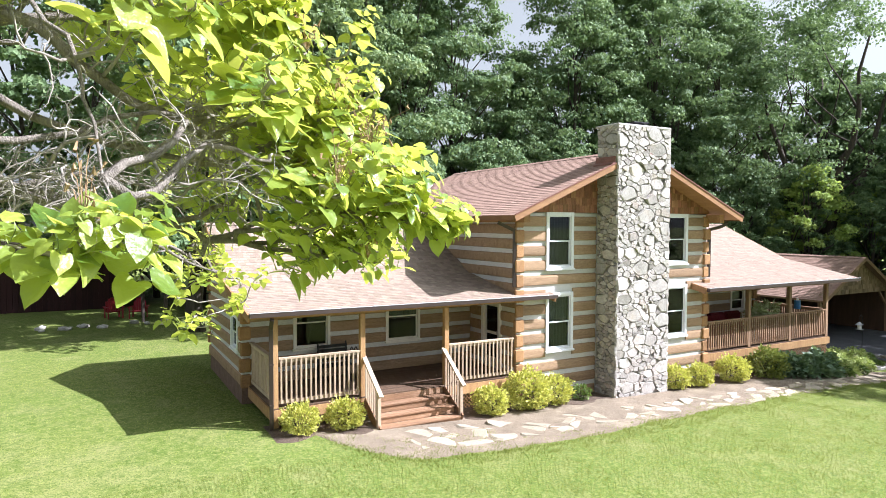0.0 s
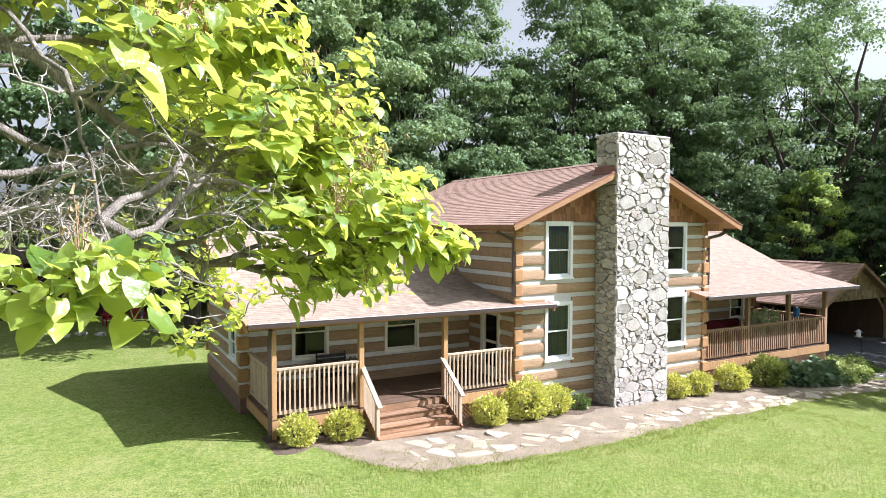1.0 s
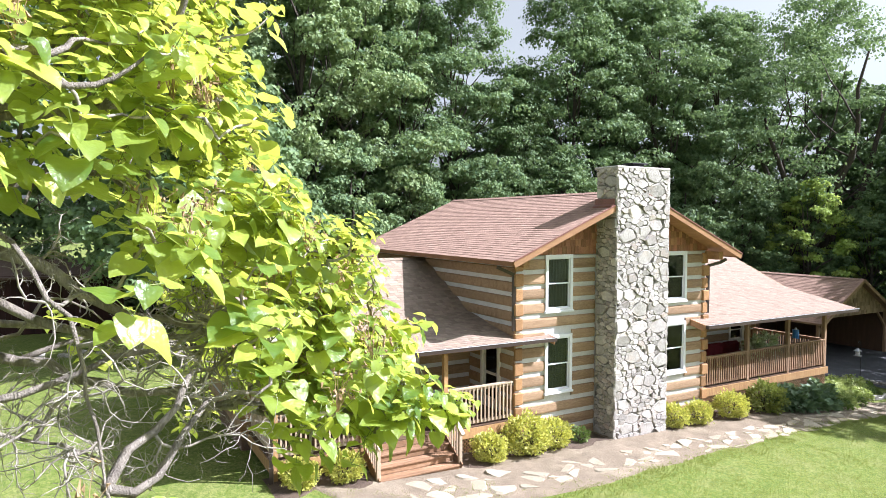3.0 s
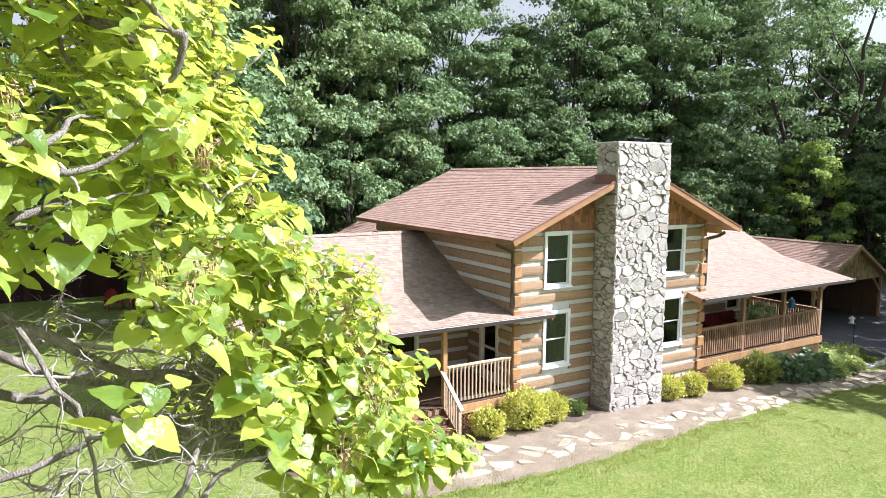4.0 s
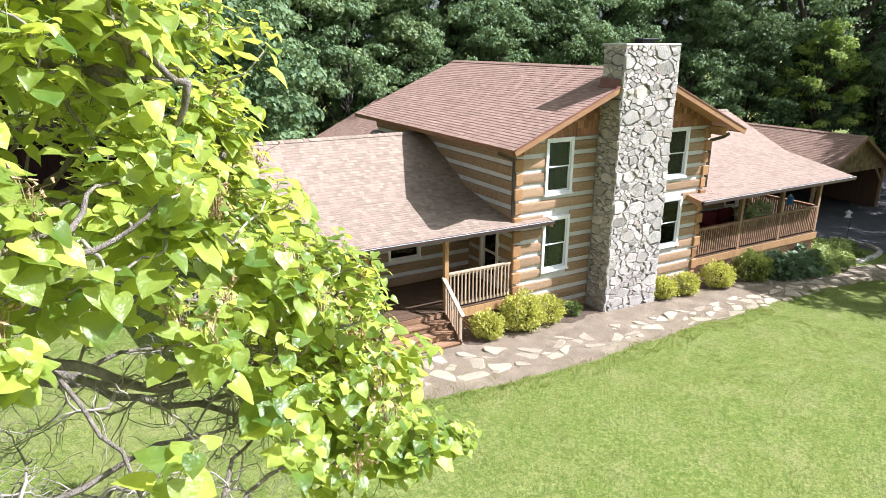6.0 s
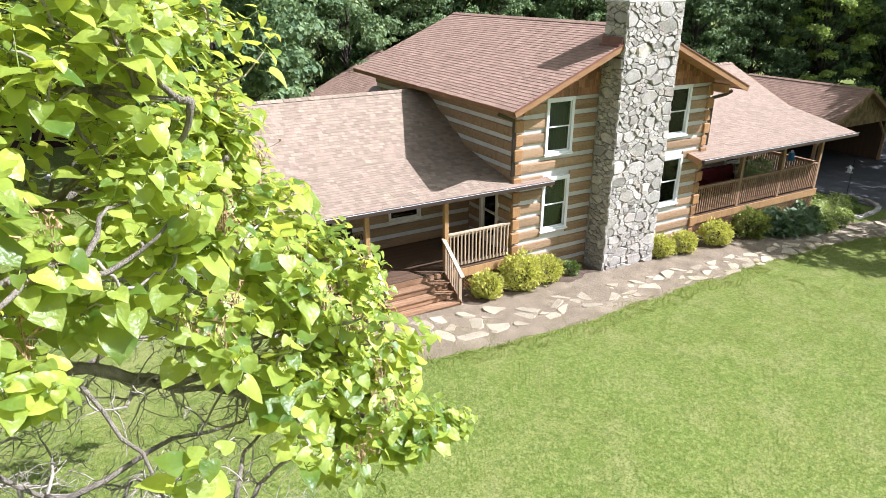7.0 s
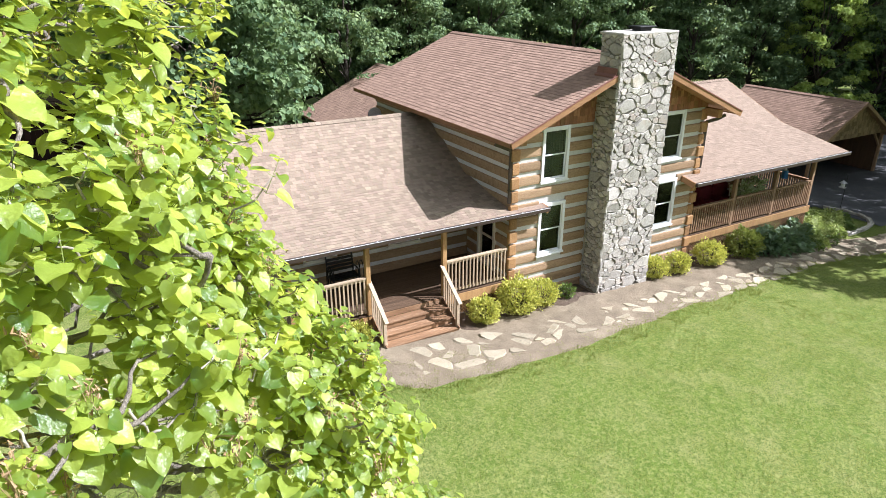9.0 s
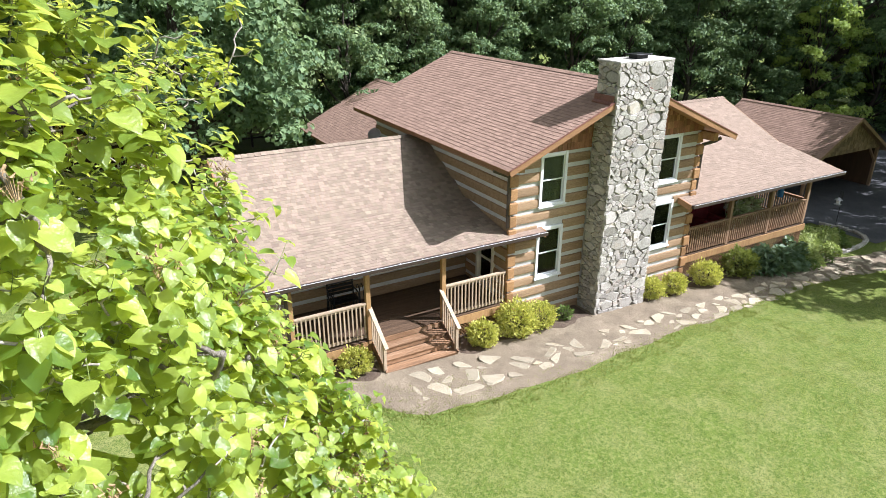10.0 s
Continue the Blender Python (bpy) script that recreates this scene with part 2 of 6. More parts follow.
M_FLAG = surf("flagstone", (0.36, 0.315, 0.23), (0.275, 0.24, 0.17), 3, 30, 0.9, 0.5, 0.015, rnd="object", vary=0.2, stain=(0.33, 0.265, 0.17), stain_scale=1.5)
M_ASPHALT = surf("driveway_asphalt", (0.088, 0.09, 0.098), (0.062, 0.064, 0.07), 0.7, 60, 0.9, 0.5, 0.01, grain=0.45, stain=(0.12, 0.12, 0.125), stain_scale=0.5)
M_BARK = surf("grey_bark", (0.32, 0.285, 0.24), (0.15, 0.13, 0.108), 3, 24, 0.95, 0.9, 0.03, (4, 4, 0.8))
M_TWIG = surf("bare_twig_bark", (0.37, 0.34, 0.295), (0.20, 0.178, 0.15), 4, 30, 0.9, 0.6, 0.01)
M_DARKBARK = surf("dark_bark", (0.085, 0.07, 0.055), (0.05, 0.042, 0.034), 2, 20, 0.95, 0.9, 0.04, (3, 3, 0.6))
M_BIGLEAF = leafy("broad_leaf", (0.050, 0.12, 0.022), (0.385, 0.458, 0.082), (0.88, 0.94, 0.14), 0.43, 0.38, "island", 4.0, 0.5, 0.5)
M_BIGLEAF_OB = leafy("broad_leaf_single", (0.050, 0.12, 0.022), (0.385, 0.458, 0.082), (0.88, 0.94, 0.14), 0.43, 0.38, "object", 4.0, 0.5, 0.5)
M_WOODS = leafy("woodland_leaf", (0.07, 0.132, 0.066), (0.21, 0.30, 0.132), (0.30, 0.42, 0.15), 0.30, 0.6, "island", 0.25, 0.25)
M_WOODS_B = leafy("woodland_leaf_grey", (0.10, 0.165, 0.078), (0.27, 0.35, 0.155), (0.35, 0.46, 0.16), 0.30, 0.6, "island", 0.25, 0.25)
# brighter, yellower woodland leaf; the sunlight on it is put into the colour
M_WOODS_C = leafy("sunlit_toned_leaf", (0.20, 0.29, 0.07), (0.42, 0.52, 0.16), (0.6, 0.72, 0.18), 0.45, 0.6, "island", 0.25, 0.2)
M_BUSH = leafy("golden_shrub_leaf", (0.15, 0.20, 0.032), (0.80, 0.75, 0.2), (0.68, 0.70, 0.13), 0.33, 0.5, "island", 7.0)
# pot plant leaves kept pale: sun on them is put into the colour
M_PALELEAF = leafy("sunlit_pale_leaf", (0.22, 0.30, 0.13), (0.62, 0.66, 0.45), (0.5, 0.6, 0.25), 0.3, 0.5, "island", 3.0)
M_HOSTA = leafy("blue_green_leaf", (0.07, 0.125, 0.065), (0.19, 0.27, 0.145), (0.25, 0.35, 0.12), 0.25, 0.5, "island", 3.0, 0.25)
M_FLOWER = leafy("mixed_bed_leaf", (0.16, 0.23, 0.055), (0.50, 0.55, 0.2), (0.45, 0.55, 0.14), 0.3, 0.5, "island", 3.0)
M_BUSHDARK = leafy("dark_shrub_leaf", (0.065, 0.12, 0.025), (0.17, 0.24, 0.055), (0.2, 0.28, 0.05), 0.25, 0.5, "island", 3.0)
M_STALK = surf("green_leaf_stalk", (0.20, 0.26, 0.07), (0.15, 0.19, 0.05), 4, 30, 0.6, 0.0)
M_FLASH = surf("reddish_metal_flashing", (0.24, 0.11, 0.085), (0.18, 0.085, 0.065), 3, 30, 0.5, 0.1, 0.004)
# fascia brown darkened: shade on the eave face is part of this colour
M_EAVE = surf("shaded_eave_wood", (0.22, 0.115, 0.055), (0.16, 0.08, 0.04), 1.5, 20, 0.65, 0.25, 0.006, (5, 1, 1), grain=0.2)
# brown lowered so that the colour itself holds the garage's inner shade
M_GARAGEWALL = surf("dim_garage_boards", (0.12, 0.072, 0.045), (0.08, 0.05, 0.033), 1.2, 14, 0.85, 0.3, 0.01, (5, 5, 0.6), grain=0.3)
M_BUSHOLIVE = leafy("olive_shrub_leaf", (0.08, 0.125, 0.025), (0.34, 0.36, 0.085), (0.3, 0.36, 0.07), 0.28, 0.5, "island", 6.0)
M_MULCH = surf("dark_bark_mulch", (0.135, 0.098, 0.07), (0.075, 0.054, 0.04), 3.0, 60, 0.95, 1.0, 0.04, grain=0.6, stain=(0.20, 0.155, 0.11), stain_scale=1.5)
M_SEED = surf("dry_seed_pods", (0.38, 0.27, 0.15), (0.26, 0.17, 0.09), 10, 40, 0.9, 0.2)
# barn red taken almost to black, its tree shade mixed into the colour
M_BARN = surf("tree_shaded_barn_boards", (0.036, 0.013, 0.012), (0.024, 0.009, 0.008), 1, 12, 0.8, 0.3, 0.01, (6, 6, 0.5), "object", 0.3)
M_REDPAINT = surf("red_paint", (0.26, 0.02, 0.028), (0.19, 0.016, 0.022), 2, 20, 0.5, 0.1)
M_BLACK = surf("black_metal", (0.03, 0.03, 0.032), (0.022, 0.022, 0.024), 5, 40, 0.45, 0.1, metal=0.6)
M_STEEL = surf("galvanised_metal", (0.45, 0.45, 0.46), (0.36, 0.36, 0.37), 5, 40, 0.4, 0.1, metal=0.8)
M_DISH = surf("grey_dish", (0.66, 0.67, 0.70), (0.58, 0.59, 0.62), 3, 30, 0.5, 0.05)
M_CUSHION = surf("dark_red_cushion", (0.16, 0.02, 0.03), (0.11, 0.015, 0.02), 3, 40, 0.9, 0.3)
M_BLUE = surf("blue_plastic", (0.05, 0.20, 0.42), (0.04, 0.16, 0.36), 3, 30, 0.4, 0.05)
M_CONC = surf("edging_stone", (0.46, 0.44, 0.40), (0.34, 0.32, 0.28), 3, 30, 0.9, 0.5, 0.015, rnd="object", vary=0.2)

# ---- building helpers ----
def box(bm, x0, y0, z0, x1, y1, z1, bevel=0.0):
    g = bmesh.ops.create_cube(bm, size=1.0)
    vs = g["verts"]
    for v in vs:
        v.co = Vector(((x0 + x1) / 2 + v.co.x * (x1 - x0), (y0 + y1) / 2 + v.co.y * (y1 - y0), (z0 + z1) / 2 + v.co.z * (z1 - z0)))
    if bevel:
        es = list({e for v in vs for e in v.link_edges})
        bmesh.ops.bevel(bm, geom=es, offset=bevel, segments=1, affect='EDGES')


def bar(bm, a, b, w, h, up=(0, 0, 1)):
    """A straight rectangular bar from a to b."""
    a, b = Vector(a), Vector(b)
    d = b - a
    f = d.normalized()
    s = f.cross(Vector(up)).normalized()
    u = s.cross(f)
    g = bmesh.ops.create_cube(bm, size=1.0)
    for v in g["verts"]:
        v.co = (a + b) / 2 + f * (v.co.x * d.length) + s * (v.co.y * w) + u * (v.co.z * h)


def tube(bm, pts, radii, sides=6):
    """A tapered tube along a line of points."""
    rings = []
    pts = [Vector(p) for p in pts]
    for i, p in enumerate(pts):
        f = (pts[min(i + 1, len(pts) - 1)] - pts[max(i - 1, 0)]).normalized()
        s = f.cross(Vector((0.31, 0.17, 0.93))).normalized()
        u = s.cross(f)
        rings.append([bm.verts.new(p + (s * math.cos(2 * math.pi * k / sides) + u * math.sin(2 * math.pi * k / sides)) * radii[i]) for k in range(sides)])
    for r0, r1 in zip(rings, rings[1:]):
        for k in range(sides):
            bm.faces.new((r0[k], r0[(k + 1) % sides], r1[(k + 1) % sides], r1[k]))
    bm.faces.new(rings[0][::-1])
    bm.faces.new(rings[-1])


def finish(name, bm, material, smooth=False):
    bmesh.ops.recalc_face_normals(bm, faces=bm.faces)
    me = bpy.data.meshes.new(name)
    bm.to_mesh(me)
    bm.free()
    me.materials.append(material)
    if smooth:
        me.polygons.foreach_set("use_smooth", [True] * len(me.polygons))
    return me


def part(name, bm, material, parent=None, label="", smooth=False):
    ob = new(name, finish(name, bm, material, smooth))
    ob.parent = parent
    return tagged(ob, label)


def mesh_part(name, verts, faces, material, parent=None, label="", smooth=False, kind=""):
    me = bpy.data.meshes.new(name)
    me.from_pydata(verts, [], faces)
    me.materials.append(material)
    if smooth:
        me.polygons.foreach_set("use_smooth", [True] * len(me.polygons))
    ob = new(name, me)
    ob.parent = parent
    return tagged(ob, label, kind=kind)


def thing(name, m, label, category, group="", kind=""):
    ob = new(name)
    ob.matrix_basis = m
    ob.empty_display_size = 0.2
    return tagged(ob, label, category, group, kind)


def box_part(name, dims, material, parent, label="", bevel=0.0):
    bm = bmesh.new()
    box(bm, *dims, bevel)
    return part(name, bm, material, parent, label)


GX = (-40, -8, -5, -1, 2, 4, 8, 11, 17, 24, 60)
GZ = (0.55, 0.50, 0.38, 0.20, 0.14, 0.05, -0.03, -0.20, -0.62, -0.88, -0.9)


def ground_z(x, y):
    return float(np.interp(x, GX, GZ)) + 0.03 * noise.noise(Vector((x * 0.25, y * 0.25, 0.0))) * min(1.0, abs(y + 1) / 5)


def holed(bm, u0, u1, z0, z1, holes, put):
    """Fills the rectangle u0..u1, z0..z1 with boxes, leaving the holes (u0, u1, z0, z1) open."""
    us = sorted({u0, u1, *[h[0] for h in holes], *[h[1] for h in holes]})
    zs = sorted({z0, z1, *[h[2] for h in holes], *[h[3] for h in holes]})
    for ua, ub in zip(us, us[1:]):
        for za, zb in zip(zs, zs[1:]):
            um, zm = (ua + ub) / 2, (za + zb) / 2
            if not any(h[0] < um < h[1] and h[2] < zm < h[3] for h in holes):
                put(bm, ua, ub, za, zb)
    bmesh.ops.remove_doubles(bm, verts=bm.verts, dist=0.0005)


def spans(u0, u1, za, zb, holes):
    """What is left of u0..u1 at the heights za..zb beside the holes."""
    out, cur = [], u0
    for h in sorted(holes):
        if h[2] < zb - 0.02 and h[3] > za + 0.02:
            if h[0] - cur > 0.05:
                out.append((cur, h[0]))
            cur = max(cur, h[1])
    if u1 - cur > 0.05:
        out.append((cur, u1))
    return out

# ---- ground ----
def axis_steps(lo, hi, a, b, fine, coarse):
    v = [lo]
    while v[-1] < hi:
        step = fine if a <= v[-1] < b else coarse * (1 + max(a - v[-1], v[-1] - b, 0) * 0.06)
        v.append(min(v[-1] + step, hi))
    return v


gxs = axis_steps(-900, 900, -18, 26, 0.9, 4.0)
gys = axis_steps(-700, 1100, -14, 16, 0.9, 4.0)
gv = [(x, y, ground_z(x, y)) for y in gys for x in gxs]
nx = len(gxs)
gf = [(j * nx + i, j * nx + i + 1, (j + 1) * nx + i + 1, (j + 1) * nx + i) for j in range(len(gys) - 1) for i in range(nx - 1)]
ground = mesh_part("ground", gv, gf, M_GRASS, None, "sunlit mown green lawn with paler dry patches", True, "structure")
tagged(ground, category="lawn")


def sheet(name, outline, lift, material, label, category, step=0.45):
    """A thin sheet on the ground inside a band: outline(x) gives the band's two y edges."""
    x0, x1, edge = outline
    verts, faces = [], []
    n, rows = int((x1 - x0) / step), 10
    for i in range(n + 1):
        x = x0 + (x1 - x0) * i / n
        ya, yb = edge(x)
        for j in range(rows + 1):
            y = ya + (yb - ya) * j / rows
            drop = 0.03 if j in (0, rows) or i in (0, n) else 0.0
            verts.append((x, y, ground_z(x, y) + lift - drop))
    for i in range(n):
        for j in range(rows):
            a = i * (rows + 1) + j
            faces.append((a, a + rows + 1, a + rows + 2, a + 1))
    ob = mesh_part(name, verts, faces, material, None, label, True, "structure")
    return tagged(ob, category=category)


def wob(x, k, amp):
    return amp * noise.noise(Vector((x * 0.9, k, 0.3))) + 0.5 * amp * noise.noise(Vector((x * 3.1, k, 1.3)))


def stone_front(x):
    """Where the path stones begin, towards the lawn."""
    if x > 12:
        return path_front(min(x, 16)) + 0.02 - 0.012 * max(0, x - 16) ** 2
    return float(np.interp(x, (-4.5, -2.4, 0.3, 3.5, 9.4, 12.0), (-2.75, -2.8, -2.73, -2.83, -2.9, -2.6))) + wob(x, 5.0, 0.15)


def path_front(x):
    base = float(np.interp(x, (-4.5, -2.0, 0.0, 3.0, 8.0, 12.0), (-3.3, -3.38, -3.45, -3.15, -2.95, -2.6)))
    return base + wob(x, 2.0, 0.2) + (0.8 * (-4.2 - x) ** 2 if x < -4.2 else 0) - 0.012 * max(0, x - 12) ** 2


def bed_edge(x):
    back = 0.6 if x < 16.2 else max(-2.1 - 0.012 * (x - 10) ** 2 + 1.9, -1.4)
    if x > 16.2:
        back = min(back, path_front(x) + 1.7)
    return (path_front(x), max(back, path_front(x) + 0.15))


sheet("garden_bed", (-6.6, 24.0, bed_edge), 0.018, M_DIRT, "bare brown earth bed between path stones and house", "garden bed")



def mulch_edge(x):
    return (-1.22 + wob(x, 7.0, 0.22) + 0.35 * math.sin(x * 1.9) ** 2, 0.3)


sheet("mulch", (-6.9, -4.55, mulch_edge), 0.030, M_MULCH, "dark bark mulch under the shrubs", "mulch", 0.12)
sheet("mulch", (-2.2, 2.95, mulch_edge), 0.030, M_MULCH, "dark bark mulch under the shrubs", "mulch", 0.12)
sheet("mulch", (5.2, 14.6, mulch_edge), 0.030, M_MULCH, "dark bark mulch under the shrubs", "mulch", 0.12)
bm = bmesh.new()
for (xa, ya, xb, yb) in ((17.2, 2.2, 23.0, 16.0), (19.6, -0.9, 60.0, 2.2), (23.0, 2.2, 60.0, 16.0)):
    n, k = max(2, int((xb - xa) / 1.5)), max(2, int((yb - ya) / 1.5))
    grid = [[bm.verts.new((xa + (xb - xa) * i / n, ya + (yb - ya) * j / k, ground_z(xa + (xb - xa) * i / n, ya + (yb - ya) * j / k) + 0.035)) for j in range(k + 1)] for i in range(n + 1)]
    for i in range(n):
        for j in range(k):
            bm.faces.new((grid[i][j], grid[i + 1][j], grid[i + 1][j + 1], grid[i][j + 1]))
tagged(part("driveway", bm, M_ASPHALT, None, "dark grey asphalt driveway before the garage", True), category="driveway", kind="structure")

# ---- house: sizes ----
X0, X1, Y1 = 0.10, 7.95, 9.6        # two-storey block
EAVE, RIDGE, RX = 5.42, 7.40, 4.05   # its roof
WX, WY, WYB = -6.90, 2.42, 7.2       # left wing
COURSE, GAP = 0.42, 0.13             # log and chinking rhythm
STRIPE = 5.47
DECK = 0.94

UWL = (1.09, 2.10, 3.855, 5.525)
LWL = (1.09, 2.10, 1.475, 3.20)
UWR = (5.965, 6.975, 3.855, 5.525)
LWR = (5.965, 6.975, 1.475, 3.20)


def course_rows(z0, z1, phase=0.0):
    """Heights of the logs between the chinking lines."""
    rows = []
    z = STRIPE - 14 * COURSE + phase
    while z < z1:
        lo, hi = max(z + GAP / 2, z0), min(z + COURSE - GAP / 2, z1)
        if hi - lo > 0.06:
            rows.append((lo, hi))
        z += COURSE
    return rows


def log_piece(parent, axis, u0, u1, z0, z1, face, depth, out, clip=None):
    """One hewn log: slightly bellied, worn edges. axis 'x' runs along x on a wall at y=face, 'y' along y on a wall at x=face."""
    bm = bmesh.new()
    n = max(2, int((u1 - u0) / 0.5))
    h = z1 - z0
    prof = ((0.0, 0.0), (0.06, 0.8), (0.25, 1.0), (0.75, 1.0), (0.94, 0.8), (1.0, 0.0))
    rings = []
    for i in range(n + 1):
        u = u0 + (u1 - u0) * i / n
        wz = 0.008 * noise.noise(Vector((u * 1.3, z0 * 9, face))) if 0 < i < n else 0
        ring = []
        for f, d in prof:
            off = face + out * (d * depth + 0.006 * noise.noise(Vector((u * 2.0, z0 * 5 + f * 3, face))))
            zz = z0 + h * f + wz
            ring.append(bm.verts.new((u, off, zz) if axis == 'x' else (off, u, zz)))
        rings.append(ring)
    for a, b in zip(rings, rings[1:]):
        for j in range(len(prof) - 1):
            bm.faces.new((a[j], a[j + 1], b[j + 1], b[j]))
    bm.faces.new(rings[0])
    bm.faces.new(rings[-1][::-1])
    return part("log", bm, M_LOG, parent)


def log_wall(parent, axis, u0, u1, z0, z1, face, out, holes, depth=0.05, phase=0.0):
    for lo, hi in course_rows(z0, z1, phase):
        for a, b in spans(u0, u1, lo, hi, holes):
            log_piece(parent, axis, a, b, lo, hi, face, depth, out)


def corner_ends(parent, x, y, z0, z1, sx, sy):
    """The notched log ends stacked at a corner, turn and turn about."""
    for i, (lo, hi) in enumerate(course_rows(z0, z1)):
        k = 0.10 if i % 2 else 0.02
        bm = bmesh.new()
        xa, xb = sorted((x - sx * 0.20, x + sx * (0.055 + k * 0.5)))
        ya, yb = sorted((y - sy * 0.02, y + sy * (0.07 + k * 0.4)))
        box(bm, xa, ya, lo - 0.03, xb, yb, hi + 0.03, 0.025)
        part("log_end", bm, M_LOGEND, parent)


def box_put(axis, face, thick):
    def put(bm, ua, ub, za, zb):
        if axis == 'x':
            box(bm, ua, face, za, ub, face + thick, zb)
        else:
            box(bm, face, ua, za, face + thick, ub, zb)
    return put


house = thing("log_house", pose(0, 0, 0), "two-storey log house with white chinking and brown shingle roofs", "house")

# gable front wall
bm = bmesh.new()
holed(bm, X0, X1, -0.1, EAVE + 0.08, [UWL, LWL, UWR, LWR], box_put('x', 0.0, 0.2))
slope = (RIDGE - EAVE) / (RX + 0.56)
g = [bm.verts.new(p) for p in ((X0, 0.0, EAVE + 0.08), (X1, 0.0, EAVE + 0.08), (RX, 0.0, RIDGE - 0.16), (X0, 0.2, EAVE + 0.08), (X1, 0.2, EAVE + 0.08), (RX, 0.2, RIDGE - 0.16))]
for f in ((0, 1, 2), (5, 4, 3), (0, 2, 5, 3), (1, 4, 5, 2)):
    bm.faces.new([g[i] for i in f])
wall_front = part("front_wall", bm, M_CHINK, house, "gable wall of hewn brown logs with white chinking")
# side walls of the block
bm = bmesh.new()
DOOR = (0.72, 1.72, DECK, 2.97)
holed(bm, 0.2, Y1, -0.1, EAVE + 0.05, [DOOR], box_put('y', X0, 0.2))
wall_side = part("side_wall", bm, M_CHINK, house, "log side wall over the porch roof")
bm = bmesh.new()
box(bm, X1 - 0.2, 0.2, -0.1, X1, Y1, EAVE + 0.05)
box(bm, X0 + 0.2, Y1 - 0.2, -0.1, X1 - 0.2, Y1, EAVE + 0.05)
g = [bm.verts.new(p) for p in ((X0, Y1 - 0.2, EAVE + 0.05), (X1, Y1 - 0.2, EAVE + 0.05), (RX, Y1 - 0.2, RIDGE - 0.16), (X0, Y1, EAVE + 0.05), (X1, Y1, EAVE + 0.05), (RX, Y1, RIDGE - 0.16))]
for f in ((0, 1, 2), (5, 4, 3), (0, 2, 5, 3), (1, 4, 5, 2)):
    bm.faces.new([g[i] for i in f])
part("rear_wall", bm, M_LOGEND, house)
bm = bmesh.new()
box(bm, X0 + 0.21, 0.21, 3.35, X1 - 0.21, Y1 - 0.21, 3.55)
box(bm, X0 + 0.21, 0.21, 0.6, X1 - 0.21, Y1 - 0.21, 0.75)
box(bm, X0 + 0.21, 3.4, 0.75, X1 - 0.21, 3.5, 5.4)
box(bm, 4.0, 0.21, 0.75, 4.1, 3.4, 5.4)
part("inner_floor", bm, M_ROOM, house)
# left wing walls
WIN1 = (-5.57, -4.53, 1.74, 3.22)
WIN2 = (-2.84, -1.73, 1.72, 3.22)
bm = bmesh.new()
holed(bm, WX, X0, 0.1, 3.38, [WIN1, WIN2], box_put('x', WY, 0.2))
wall_wing = part("wing_wall", bm, M_CHINK, house, "shaded porch wall of logs and chinking")
END = (2.75, 3.65, 1.75, 2.75)
bm = bmesh.new()
holed(bm, WY + 0.2, WYB, 0.0, 3.38, [END], box_put('y', WX, 0.2))
tri = [(WY + 0.2, 3.38), (WYB, 3.38), (WYB, 4.15), (5.5, 5.0), (2.75, 3.55)]
ga = [bm.verts.new((WX, y, z)) for y, z in tri]
gb = [bm.verts.new((WX + 0.2, y, z)) for y, z in tri]
bm.faces.new(ga)
bm.faces.new(gb[::-1])
for i in range(5):
    bm.faces.new((ga[i], gb[i], gb[(i + 1) % 5], ga[(i + 1) % 5]))
wall_end = part("end_wall", bm, M_CHINK, house, "log end wall on a brick foundation")
bm = bmesh.new()
box(bm, WX + 0.2, WYB - 0.2, 0.0, X0, WYB, 4.1)
box(bm, WX + 0.2, WY + 0.2, 0.6, X0, WYB - 0.2, 0.72)
box(bm, WX + 0.2, 4.2, 0.72, X0, 4.3, 3.9)
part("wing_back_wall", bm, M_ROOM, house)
bm = bmesh.new()
box(bm, WX - 0.03, WY - 0.02, -0.3, WX + 0.19, WYB + 0.02, 0.92)
box(bm, WX + 0.19, WY - 0.02, -0.3, X0, WY + 0.19, DECK)
part("foundation", bm, M_FOUND, house, "reddish brick foundation")

# ---- roofs ----
def plank_roof(name, a, b, c, d, thick, material, parent):
    """A roof slab on the corners a, b (eave) and c, d (ridge)."""
    bm = bmesh.new()
    top = [bm.verts.new(Vector(p)) for p in (a, b, c, d)]
    low = [bm.verts.new(Vector(p) - Vector((0, 0, thick))) for p in (a, b, c, d)]
    bm.faces.new(top)
    bm.faces.new(low[::-1])
    for i in range(4):
        j = (i + 1) % 4
        bm.faces.new((top[i], low[i], low[j], top[j]))
    return part(name, bm, material, parent)


tabs_todo = []   # (name, eave left, eave right, ridge left vector) for the shingle courses laid at the end


def roof_plane(parent, name, e0, e1, r1, r0, under=M_SOFFIT, single=None):
    """Deck of one roof plane; its shingles follow later."""
    slab = plank_roof(name, e0, e1, r1, r0, 0.10, under, parent)
    tabs_todo.append((slab, Vector(e0), Vector(e1), Vector(r1), Vector(r0), single))
    return slab


